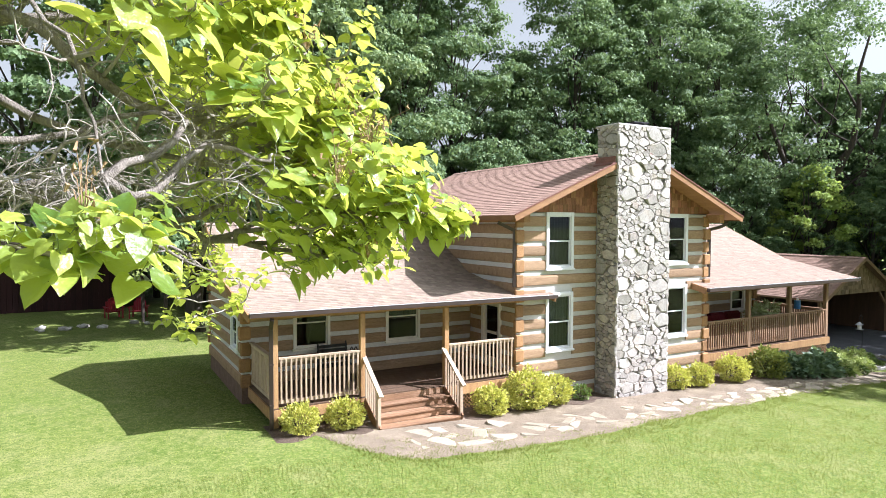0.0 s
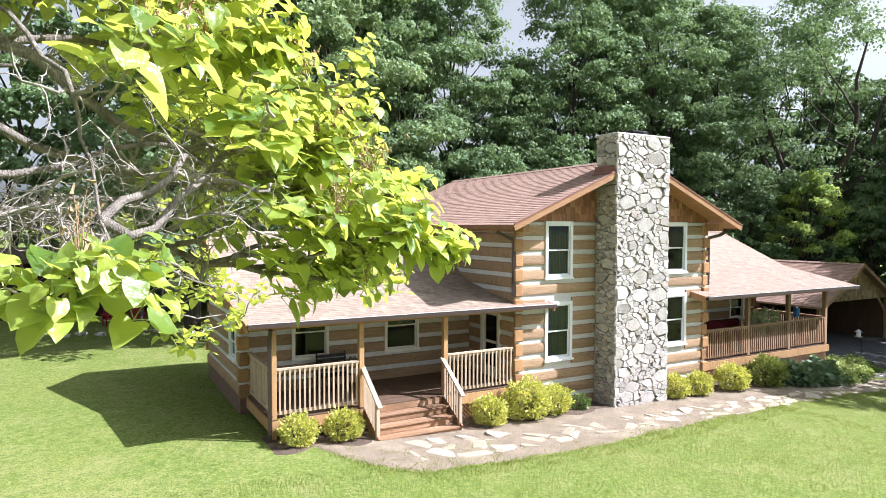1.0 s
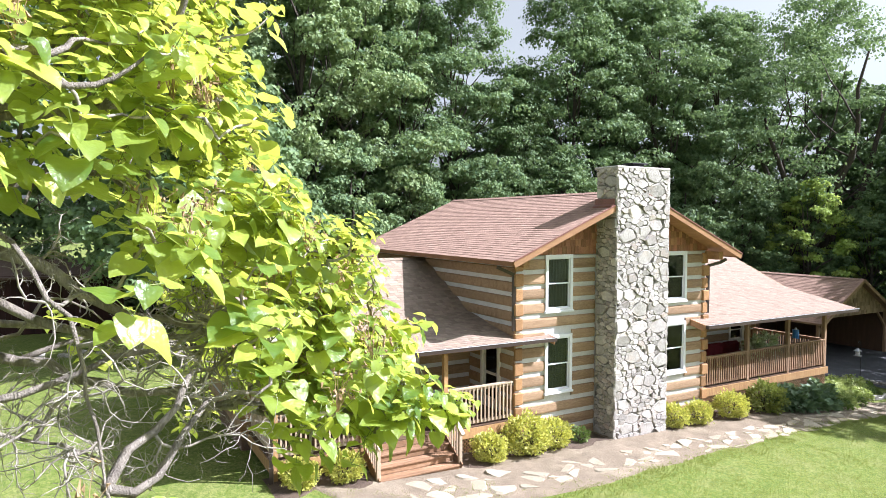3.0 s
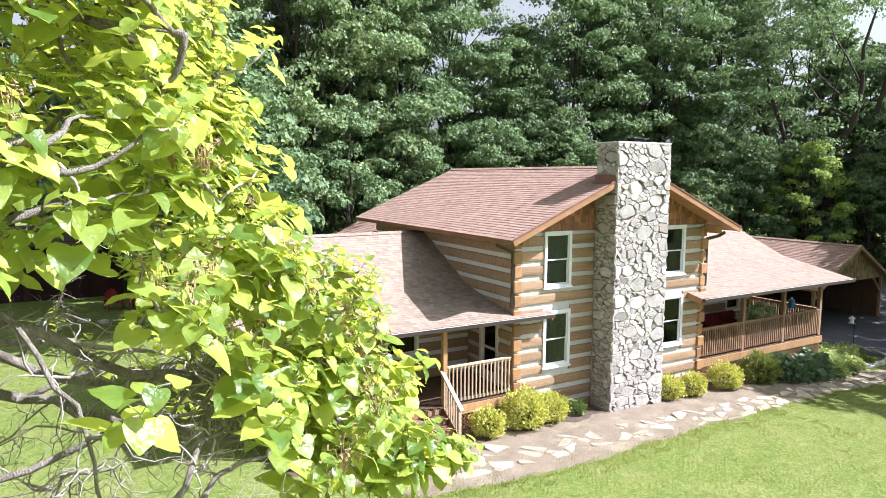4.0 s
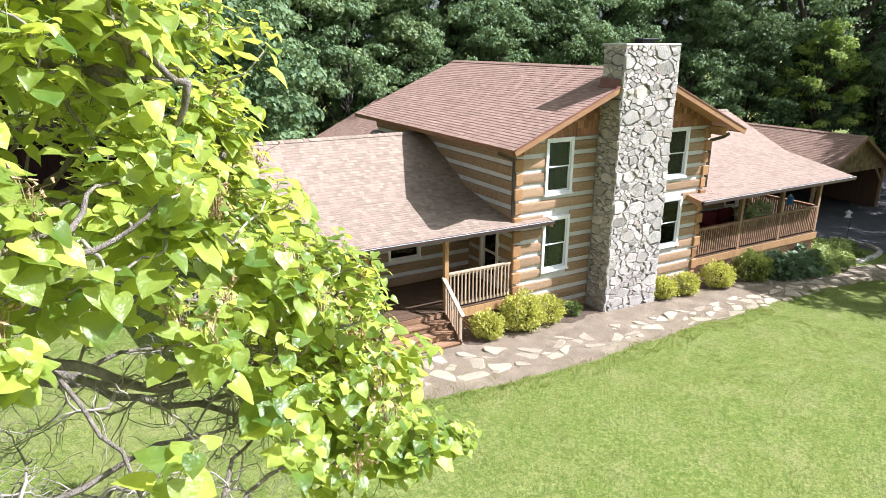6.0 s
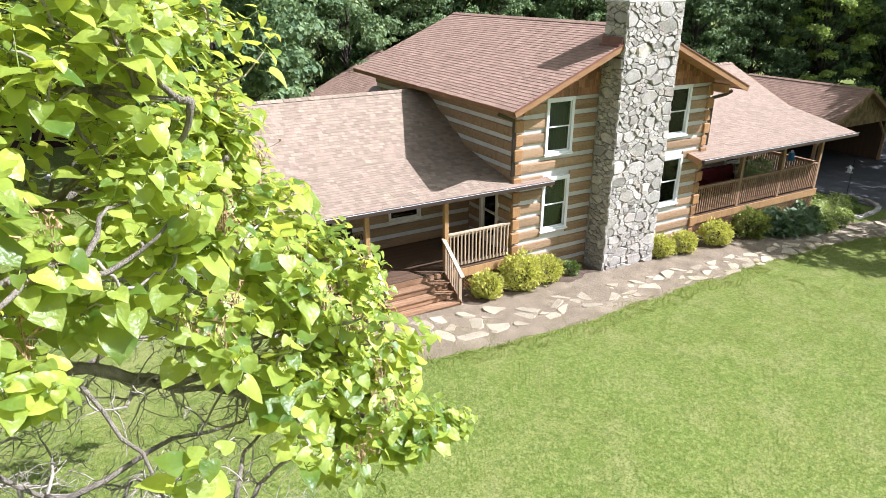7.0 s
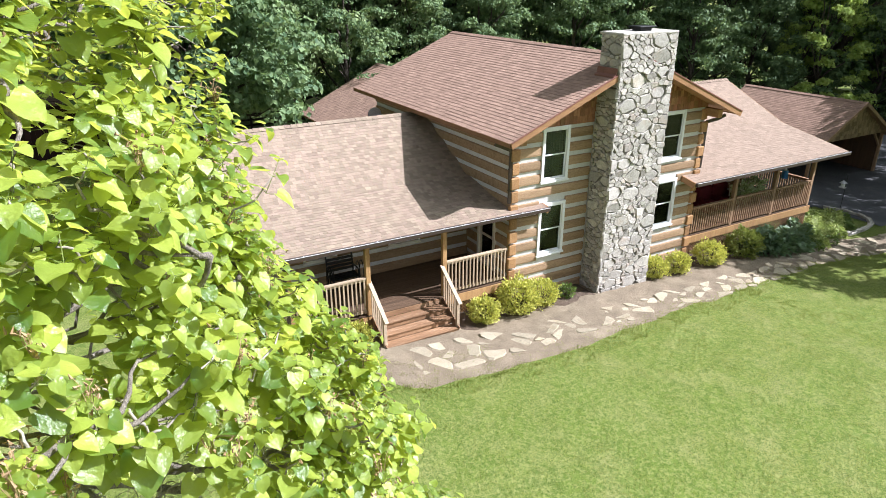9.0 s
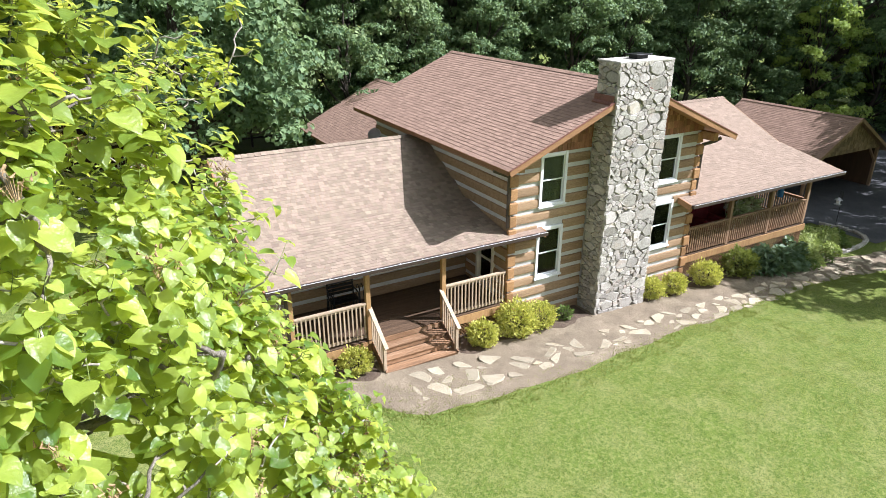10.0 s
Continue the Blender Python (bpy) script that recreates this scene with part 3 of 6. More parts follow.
EL, ER, FY, BY = -0.56, 8.68, -0.81, 10.3
roof_plane(house, "roof", (EL, BY, EAVE), (EL, FY, EAVE), (RX, FY, RIDGE), (RX, BY, RIDGE))
roof_plane(house, "roof", (ER, FY, EAVE), (ER, BY, EAVE), (RX, BY, RIDGE), (RX, FY, RIDGE))
WE = (-0.30, 3.16)
WK = (2.5, 3.66)
WR = (5.5, 5.18)
roof_plane(house, "wing_roof", (-7.3, WE[0], WE[1]), (X0, WE[0], WE[1]), (X0, WK[0], WK[1]), (-7.3, WK[0], WK[1]), single="low")
roof_plane(house, "wing_roof", (-7.3, WK[0], WK[1]), (X0, WK[0], WK[1]), (X0, WR[0], WR[1]), (-7.3, WR[0], WR[1]))
plank_roof("wing_roof", (X0, WYB + 0.6, 4.1), (-7.3, WYB + 0.6, 4.1), (-7.3, WR[0], WR[1]), (X0, WR[0], WR[1]), 0.10, M_SHINGLE, house)
zk = WE[1] + (WK[1] - WE[1]) * (0.0 - WE[0]) / (WK[0] - WE[0])
roof_plane(house, "porch_roof_return", (X0, WE[0], WE[1]), (1.25, WE[0], WE[1]), (1.25, -0.002, zk), (X0, -0.002, zk))
# right wing roof
PE, PK, PR, PX = (-0.62, 3.10), (2.42, 3.71), (5.6, 5.17), 16.05
roof_plane(house, "right_roof", (X1, PE[0], PE[1]), (PX, PE[0], PE[1]), (PX, PK[0], PK[1]), (X1, PK[0], PK[1]))
roof_plane(house, "right_roof", (X1, PK[0], PK[1]), (PX, PK[0], PK[1]), (PX, PR[0], PR[1]), (X1, PR[0], PR[1]))
plank_roof("right_roof", (PX, 10.6, 3.0), (X1, 10.6, 3.0), (X1, PR[0], PR[1]), (PX, PR[0], PR[1]), 0.10, M_SHINGLE, house)
zk2 = PE[1] + (PK[1] - PE[1]) * (0.0 - PE[0]) / (PK[0] - PE[0])
roof_plane(house, "porch_roof_return", (7.22, PE[0], PE[1]), (X1, PE[0], PE[1]), (X1, -0.002, zk2), (7.22, -0.002, zk2))
# rear wing roof
roof_plane(house, "rear_roof", (-0.4, 18.6, 3.0), (-0.4, 9.6, 3.0), (4.1, 9.6, 5.25), (4.1, 18.6, 5.25))
plank_roof("rear_roof", (8.6, 9.6, 3.0), (8.6, 18.6, 3.0), (4.1, 18.6, 5.25), (4.1, 9.6, 5.25), 0.1, M_SHINGLE, house)
bm = bmesh.new()
box(bm, 0.2, 9.6, 0.0, 8.0, 18.0, 3.05)
part("rear_wing_wall", bm, M_LOG, house)

# fascia boards, soffits, gutters
def board(name, a, b, w, h, material, label=""):
    bm = bmesh.new()
    bar(bm, a, b, w, h)
    return part(name, bm, material, house, label)


for s in (-1, 1):
    ex = EL if s < 0 else ER
    board("rake_board", (ex, FY - 0.02, EAVE - 0.085), (RX, FY - 0.02, RIDGE - 0.085), 0.04, 0.165, M_FASCIA, "stained timber rake board")
    board("drip_edge", (ex - s * -0.01, FY - 0.045, EAVE + 0.015), (RX, FY - 0.045, RIDGE + 0.015), 0.03, 0.03, M_FLASH)
    board("eave_board", (ex - s * -0.02, FY, EAVE - 0.065), (ex - s * -0.02, BY, EAVE - 0.065), 0.04, 0.125, M_EAVE)
    board("top_log", ((X0 if s < 0 else X1) + s * 0.06, FY + 0.25, EAVE - 0.06), ((X0 if s < 0 else X1) + s * 0.06, BY - 0.4, EAVE - 0.06), 0.2, 0.26, M_LOGEND, "heavy timber plate under the eave")
board("gutter", (-7.32, WE[0] - 0.06, WE[1] - 0.005), (1.25, WE[0] - 0.06, WE[1] - 0.03), 0.11, 0.10, M_GUTTER, "dark brown metal gutter")
board("gutter", (7.25, PE[0] - 0.06, PE[1] - 0.06), (PX, PE[0] - 0.06, PE[1] - 0.06), 0.11, 0.11, M_GUTTER, "dark brown metal gutter")
for xa, xb, e in ((-7.32, 1.25, WE), (7.25, PX, PE)):
    lift = 0.052 if xa < 0 else 0.002
    board("gutter_lip", (xa, e[0] - 0.118, e[1] + lift), (xb, e[0] - 0.118, e[1] + (0.025 if xa < 0 else 0.002)), 0.012, 0.012, M_DISH, "worn pale gutter lip")
    n = int((xb - xa) / 0.62)
    for i in range(n):
        x = xa + (i + 0.5) * (xb - xa) / n
        bm = bmesh.new()
        zh = e[1] + (lift + (0.025 - lift) * (i + 0.5) / n if xa < 0 else 0.002)
        box(bm, x - 0.01, e[0] - 0.128, zh - 0.006, x + 0.01, e[0] - 0.06, zh + 0.012, 0.003)
        part("gutter_hanger", bm, M_WHITE, house)
board("porch_beam", (-6.85, 0.02, 3.05), (-0.0, 0.02, 3.05), 0.12, 0.11, M_POST)
board("porch_beam", (8.05, 0.18, 2.93), (15.5, 0.18, 2.93), 0.12, 0.22, M_RAILDARK)
board("rake_board", (-7.32, WE[0], WE[1] - 0.08), (-7.32, WK[0], WK[1] - 0.08), 0.04, 0.18, M_FASCIA)
board("rake_board", (-7.32, WK[0], WK[1] - 0.08), (-7.32, WR[0], WR[1] - 0.08), 0.04, 0.18, M_FASCIA)
board("rake_board", (PX, PE[0], PE[1] - 0.08), (PX, PK[0], PK[1] - 0.08), 0.04, 0.16, M_RAILDARK)
board("rake_board", (PX, PK[0], PK[1] - 0.08), (PX, PR[0], PR[1] - 0.08), 0.04, 0.16, M_RAILDARK)
for xs in ((X0, 1.25, WE, zk), (7.22, X1, PE, zk2)):
    bm = bmesh.new()
    bar(bm, (xs[1] if xs[0] < 1 else xs[0], xs[2][0], xs[2][1] - 0.09), (xs[1] if xs[0] < 1 else xs[0], 0.0, xs[3] - 0.09), 0.05, 0.2)
    part("return_board", bm, M_FASCIA, house)

# ---- logs ----
FRONT_HOLES = [UWL, LWL, UWR, LWR, (2.98, 5.17, -1, 9)]
log_wall(wall_front, 'x', X0 + 0.12, X1 - 0.12, 0.05, EAVE + 0.02, 0.0, -1, FRONT_HOLES)
corner_ends(wall_front, X0, 0.0, 0.2, EAVE, -1, -1)
corner_ends(wall_front, X1, 0.0, 0.0, EAVE, 1, -1)
log_wall(wall_side, 'y', 0.0, Y1, 0.6, EAVE + 0.02, X0, -1, [DOOR], 0.05, -0.21)
log_wall(wall_wing, 'x', WX, X0 - 0.05, 0.9, 3.36, WY, -1, [WIN1, WIN2])
log_wall(wall_end, 'y', WY, WYB, 0.9, 3.38, WX, -1, [END])
for lo, hi in course_rows(3.38, 4.9):
    log_piece(wall_end, 'y', 2.6 + (hi - 3.5) / 0.51 + 0.05, min(WYB, 5.5 + (5.0 - hi) / 0.5), lo, hi, WX, 0.05, -1)
corner_ends(wall_end, WX, WYB, 0.9, 3.8, -1, 1)
corner_ends(wall_end, WX, WY, 0.9, 3.3, -1, -1)

# shakes in the gable
for row in range(8):
    z = EAVE + 0.10 + row * 0.21
    x = X0 - 0.2 + 0.07 * (row % 2)
    while x < X1 + 0.2:
        w = random.uniform(0.11, 0.2)
        top = RIDGE - 0.12 - abs(x + w / 2 - RX) * slope
        if z < top - 0.03 and not 3.05 < x + w / 2 < 5.1:
            box_part("shake", (x, -0.045 - 0.012 * random.random(), z, x + w - 0.008, -0.005, min(z + 0.24, top + 0.06)), M_SHAKE, wall_front)
        x += w

# ---- windows ----
def window(index, u0, u1, z0, z1, m, material=M_WHITE, trim=0.10, curtain=0.0, cloth=M_CURTAIN, label="white-framed double-hung window with dark panes"):
    """A double-hung window in the local plane y=0, looking towards -y."""
    w, h = u1 - u0, z1 - z0
    root = thing("window_%d" % index, m, label, "window", kind="structure")
    bm = bmesh.new()
    t = trim
    for b in ((0, 0, t, h), (w - t, 0, w, h), (t, h - t, w - t, h), (t, 0, w - t, t * 1.1)):
        box(bm, b[0], -0.075, b[1], b[2], 0.06, b[3], 0.006)
    part("window_frame", bm, material, root)
    box_part("window_sill", (-0.03, -0.11, -0.015, w + 0.03, -0.02, 0.045), material, root, "", 0.008)
    mid = h * 0.5
    for name, za, zb, y in (("upper_sash", mid - 0.02, h - t, -0.02), ("lower_sash", t * 1.1, mid + 0.03, 0.012)):
        bm = bmesh.new()
        s = 0.036
        for b in ((t, za, t + s, zb), (w - t - s, za, w - t, zb), (t + s, zb - s, w - t - s, zb), (t + s, za, w - t - s, za + s)):
            box(bm, b[0], y - 0.018, b[1], b[2], y + 0.018, b[3], 0.004)
        sash = part(name, bm, material, root)
        pane = box_part("pane", (t + s, y - 0.003, za + s, w - t - s, y + 0.003, zb - s), M_GLASS, sash, "dark reflecting glass")
        pane.visible_shadow = False
    if curtain:
        bm = bmesh.new()
        n = 24
        vs = [(bm.verts.new((t + (w - 2 * t) * i / n, 0.12 + 0.02 * math.sin(i * 1.9), h - t)), bm.verts.new((t + (w - 2 * t) * i / n, 0.12 + 0.02 * math.sin(i * 1.9), h - t - (h - 2 * t) * curtain))) for i in range(n + 1)]
        for a, b in zip(vs, vs[1:]):
            bm.faces.new((a[0], b[0], b[1], a[1]))
        part("curtain", bm, cloth, root, "folded cloth behind the glass")
    return root


window(1, *UWL, pose(UWL[0], 0, UWL[2]), curtain=1.0, cloth=M_BLIND)
window(2, *LWL, pose(LWL[0], 0, LWL[2]), curtain=1.0, cloth=M_BLIND)
window(3, *UWR, pose(UWR[0], 0, UWR[2]), curtain=0.5, cloth=M_BLIND)
window(4, *LWR, pose(LWR[0], 0, LWR[2]), curtain=0.45)
window(5, *WIN1, pose(WIN1[0], WY, WIN1[2]), M_CREAM, 0.075, label="cream-trimmed porch window with dark panes")
window(6, *WIN2, pose(WIN2[0], WY, WIN2[2]), M_CREAM, 0.075, 0.5, label="cream-trimmed porch window with a pale valance")
window(7, *END, pose(WX, END[1], END[2], 0, 0, -90), M_WHITE, 0.09)

# ---- chimney body ----
CX0, CX1, CYF, CTOP = 3.0, 5.16, -0.90, 8.05
chimney = thing("chimney", pose(0, 0, 0), "tall chimney of rough grey and tan fieldstone with a metal cap", "chimney")
bm = bmesh.new()
box(bm, CX0 + 0.05, CYF + 0.05, -0.2, CX1 - 0.05, -0.052, CTOP - 0.02)
part("mortar_core", bm, M_MORTAR, chimney, "dark mortar between the stones")
bm = bmesh.new()
box(bm, CX0 - 0.01, CYF - 0.01, CTOP - 0.02, CX1 + 0.01, 0.06, CTOP + 0.05, 0.02)
part("crown", bm, M_CONC, chimney, "pale mortar crown")
bm = bmesh.new()
box(bm, 3.92, -0.60, CTOP + 0.04, 4.36, -0.27, CTOP + 0.15, 0.01)
part("flue_screen", bm, M_BLACK, chimney, "black flue screen")
bm = bmesh.new()
box(bm, 3.82, -0.68, CTOP + 0.15, 4.46, -0.20, CTOP + 0.185, 0.008)
part("cap", bm, M_BLACK, chimney, "flat dark metal chimney cap")
zf = EAVE + (CX0 - EL) * slope
bm = bmesh.new()
g = [bm.verts.new((x, y, z)) for y in (-0.84, -0.04) for x, z in ((CX0 - 0.16, zf - 0.08), (CX0 - 0.035, zf - 0.02), (CX0 - 0.035, zf + 0.20), (CX0 - 0.055, zf + 0.20), (CX0 - 0.075, zf + 0.035), (CX0 - 0.16, zf - 0.02))]
for k in range(6):
    bm.faces.new((g[k], g[(k + 1) % 6], g[6 + (k + 1) % 6], g[6 + k]))
bm.faces.new(g[:6])
bm.faces.new(g[6:][::-1])
part("flashing", bm, M_FLASH, chimney, "reddish brown metal flashing at the roof")

# ---- left porch ----
porch = thing("front_porch", pose(0, 0, 0), "covered wooden front porch with steps, posts and railings", "porch")
PF = -0.06
for i in range(24):
    y = PF + i * 0.116
    if y < WY - 0.06:
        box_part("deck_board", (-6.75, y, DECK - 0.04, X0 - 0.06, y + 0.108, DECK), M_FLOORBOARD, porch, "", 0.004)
box_part("rim_beam", (-6.75, PF - 0.02, DECK - 0.30, -4.6, PF + 0.03, DECK - 0.042), M_POST, porch)
box_part("rim_beam", (-2.25, PF - 0.02, DECK - 0.30, X0 - 0.1, PF + 0.03, DECK - 0.042), M_POST, porch)
box_part("rim_beam", (-6.78, PF - 0.02, DECK - 0.30, -6.73, WY - 0.06, DECK - 0.042), M_POST, porch)
for x in (-6.68, -4.53, -2.17):
    box_part("post", (x - 0.065, -0.055, ground_z(x, 0) - 0.05, x + 0.065, 0.075, 2.995), M_POST, porch, "square honey-stained post", 0.008)


def railing(parent, a, b, zdeck, top, n, material, sub=0.09, ratio=0.0):
    """Posts apart, a rail from a to b (x, y) with its balusters."""
    a, b = Vector((*a, 0)), Vector((*b, 0))
    for name, z, w, h in (("top_rail", top - 0.02, 0.11, 0.04), ("upper_rail", top - 0.075, 0.045, 0.07), ("bottom_rail", zdeck + 0.12, 0.045, 0.08)):
        bm = bmesh.new()
        bar(bm, a + Vector((0, 0, z)), b + Vector((0, 0, z)), w, h)
        part(name, bm, material, parent)
    for i in range(n):
        p = a.lerp(b, (i + 0.5) / n)
        box_part("baluster", (p.x - 0.019, p.y - 0.019 - 0.03, zdeck + 0.085, p.x + 0.019, p.y + 0.019 - 0.03, top - 0.042), material, parent)


railing(porch, (-6.60, 0.0), (-4.60, 0.0), DECK, 2.09, 17, M_RAIL)
railing(porch, (-2.10, 0.0), (-0.02, 0.0), DECK - 0.02, 2.01, 17, M_RAIL)
railing(porch, (-6.68, 0.10), (-6.68, WY - 0.05), DECK, 2.09, 14, M_RAIL)

# steps
SX0, SX1 = -4.46, -2.28
for i in range(3):
    y1 = PF - 0.30 * i
    z = DECK - 0.185 * (i + 1)
    for j in range(2):
        box_part("tread", (SX0, y1 - 0.16 * (j + 1) - 0.035, z - 0.04, SX1, y1 - 0.16 * j - 0.04, z), M_DECKWOOD, porch, "reddish cedar tread", 0.006)
    box_part("riser", (SX0 + 0.03, y1 - 0.025, z, SX1 - 0.03, y1, z + 0.148), M_DECKWOOD, porch)
box_part("riser", (SX0 + 0.03, PF - 0.92, 0.05, SX1 - 0.03, PF - 0.90, DECK - 0.185 * 3 - 0.04), M_DECKWOOD, porch)
for x in (SX0 - 0.03, SX1 + 0.03):
    bm = bmesh.new()
    bar(bm, (x, PF, DECK - 0.12), (x, PF - 0.92, DECK - 0.64), 0.04, 0.26)
    part("stringer", bm, M_DECKWOOD, porch)
    box_part("stair_post", (x - 0.045, PF - 0.90, ground_z(x, -0.9) - 0.02, x + 0.045, PF - 0.81, 1.22), M_RAIL, porch, "", 0.005)
    bm = bmesh.new()
    bar(bm, (x, 0.0, 1.92), (x, PF - 1.02, 1.15), 0.11, 0.045)
    part("stair_rail", bm, M_RAIL, porch)
    for k in range(6):
        f = (k + 0.6) / 6.6
        y = PF - 0.82 * f
        box_part("baluster", (x - 0.018, y - 0.018, DECK - 0.10 - 0.53 * f, x + 0.018, y + 0.018, 1.87 - 0.72 * f), M_RAIL, porch)


def lattice(parent, x0, x1, y, z0, z1, material):
    bm = bmesh.new()
    s = 0.11
    n = int((x1 - x0 + z1 - z0) / s) + 1
    for k in range(n):
        for d in (1, -1):
            c = x0 + k * s if d < 0 else x0 - (z1 - z0) + k * s
            # line from (c, z0) running up with slope d
            xa, za, xb, zb = c, z0, c + (z1 - z0) * d, z1
            if d < 0:
                xa, xb = c, c - (z1 - z0)
            lo, hi = min(xa, xb), max(xa, xb)
            if hi <= x0 or lo >= x1:
                continue
            def at(x):
                return za + (zb - za) * (x - xa) / (xb - xa)
            p, q = max(lo, x0), min(hi, x1)
            if q - p > 0.02:
                bar(bm, (p, y + 0.006 * d, at(p)), (q, y + 0.006 * d, at(q)), 0.010, 0.032, (0, 1, 0))
    return part("lattice", bm, material, parent, "diagonal wooden lattice skirt")


lattice(porch, -6.6, -4.6, PF + 0.01, 0.25, DECK - 0.30, M_POST)
lattice(porch, -2.1, -0.1, PF + 0.01, 0.12, DECK - 0.30, M_POST)

# ---- right porch ----
RDECK = 0.74
rporch = thing("side_porch", pose(0, 0, 0), "covered side porch with brown railings and lattice skirt", "porch")
for i in range(26):
    y = 0.12 + i * 0.145
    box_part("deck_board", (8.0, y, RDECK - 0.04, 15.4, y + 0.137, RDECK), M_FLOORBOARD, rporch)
box_part("rim_beam", (7.98, 0.07, RDECK - 0.29, 15.45, 0.13, RDECK - 0.03), M_POST, rporch, "honey-stained rim beam")
for x in (8.08, 10.52, 12.92, 15.32):
    box_part("post", (x - 0.07, 0.12, RDECK - 0.3 if x > 8.5 else 0.4, x + 0.07, 0.26, 2.88), M_RAILDARK, rporch, "square brown porch post", 0.008)
for x in (15.32, 13.4):
    box_part("post", (x - 0.07, 3.75, RDECK - 0.3, x + 0.07, 3.89, 4.3), M_RAILDARK, rporch, "square brown porch post", 0.008)
for x in (9.3, 11.7, 14.1, 15.3):
    box_part("pier", (x - 0.07, 0.15, ground_z(x, 0.2) - 0.1, x + 0.07, 0.29, RDECK - 0.25), M_RAILDARK, rporch)
railing(rporch, (8.16, 0.17), (10.45, 0.17), RDECK, 1.82, 19, M_RAILDARK)
railing(rporch, (10.6, 0.17), (12.85, 0.17), RDECK, 1.82, 19, M_RAILDARK)
railing(rporch, (13.0, 0.17), (15.25, 0.17), RDECK, 1.82, 19, M_RAILDARK)
railing(rporch, (15.36, 0.3), (15.36, 3.75), RDECK, 1.82, 32, M_RAILDARK)
lattice(rporch, 8.1, 15.3, 0.11, -0.45, RDECK - 0.29, M_RAILDARK)
# wall of the right wing behind the porch
RW = 2.1
RWIN = (12.0, 12.9, 1.68, 2.62)
bm = bmesh.new()
holed(bm, X1, 13.6, 0.2, 3.46, [RWIN], box_put('x', RW, 0.2))
wall_right = part("right_wing_wall", bm, M_CHINK, house, "log wall behind the side porch")
log_wall(wall_right, 'x', X1, 13.6, 0.7, 3.44, RW, -1, [RWIN])
bm = bmesh.new()
box(bm, 13.4, RW + 0.2, 0.2, 13.6, 10.0, 3.3)
box(bm, X1, 9.8, 0.2, 13.4, 10.0, 3.3)
box(bm, 13.4, RW + 1.1, 3.3, 13.6, 9.0, 3.7)
part("right_wing_back_wall", bm, M_LOG, house)
corner_ends(wall_right, 13.6, RW, 0.7, 3.3, 1, -1)
window(8, *RWIN, pose(RWIN[0], RW, RWIN[2]), M_CREAM, 0.09, label="cream-trimmed window behind the side porch")

# ---- garage ----
garage = thing("garage", pose(0, 0, 0), "open-fronted garage with shingled gable and brown roof", "garage")
GA = (25.85, 4.55, 3.42)
GL, GR, GE = 22.2, 29.5, 1.30
roof_plane(garage, "roof", (GL, 11.6, GE), (GL, 4.2, GE), (GA[0], 4.2, GA[2]), (GA[0], 11.6, GA[2]), M_RAILDARK)
roof_plane(garage, "roof", (GR, 4.2, GE), (GR, 11.6, GE), (GA[0], 11.6, GA[2]), (GA[0], 4.2, GA[2]), M_RAILDARK)
bm = bmesh.new()
g = [bm.verts.new(p) for p in ((GL + 0.3, 4.6, 1.5), (GR - 0.3, 4.6, 1.5), (GA[0], 4.6, GA[2] - 0.12), (GL + 0.3, 4.75, 1.5), (GR - 0.3, 4.75, 1.5), (GA[0], 4.75, GA[2] - 0.12))]
for f in ((0, 1, 2), (5, 4, 3), (0, 2, 5, 3), (1, 4, 5, 2), (0, 3, 4, 1)):
    bm.faces.new([g[i] for i in f])
gable = part("gable", bm, M_SHAKE_PALE, garage, "gable clad in weathered shakes")
for row in range(8):
    z = 1.48 + row * 0.22
    x = GL + 0.1 * (row % 2)
    while x < GR:
        w = random.uniform(0.13, 0.28)
        top = GA[2] - 0.1 - abs(x + w / 2 - GA[0]) * (GA[2] - GE) / (GA[0] - GL)
        if z < top:
            box_part("shake", (x, 4.555 - 0.02 * random.random(), z, x + w - 0.012, 4.595, min(z + 0.25, top + 0.05)), M_SHAKE_PALE, gable)
        x += w
for s, xe in ((-1, GL), (1, GR)):
    bm = bmesh.new()
    bar(bm, (xe, 4.18, GE - 0.06), (GA[0], 4.18, GA[2] - 0.06), 0.04, 0.17)
    part("rake_board", bm, M_RAILDARK, garage)
bm = bmesh.new()
box(bm, GL + 0.35, 11.1, -1.0, GR - 0.35, 11.3, 2.0)
box(bm, GR - 0.5, 4.8, -1.0, GR - 0.35, 11.1, 1.6)
box(bm, GL + 0.35, 8.0, -1.0, GL + 0.5, 11.1, 1.6)
part("inner_wall", bm, M_GARAGEWALL, garage, "brown inside boards, the dim interior put into their colour")
for x in (GL + 0.4, GR - 0.45):
    box_part("post", (x - 0.07, 4.62, -1.0, x + 0.07, 4.76, 1.5), M_RAILDARK, garage)
for xa, xb in ((GR - 0.45, GR - 1.3), (GL + 0.4, GL + 1.3)):
    bm = bmesh.new()
    bar(bm, (xa, 4.7, 0.6), (xb, 4.7, 1.5), 0.1, 0.1)
    part("brace", bm, M_RAILDARK, garage)

# ---- leaves and trees ----
def limb_line(a, b, rng, n=6, sag=0.0, wig=0.08):
    a, b = np.array(a, float), np.array(b, float)
    length = np.linalg.norm(b - a)
    out = []
    for i in range(n + 1):
        f = i / n
        p = a + (b - a) * f + rng.normal(0, wig * length * 0.25, 3) * (0 < i < n)
        p[2] += sag * math.sin(f * math.pi)
        out.append(p)
    return out


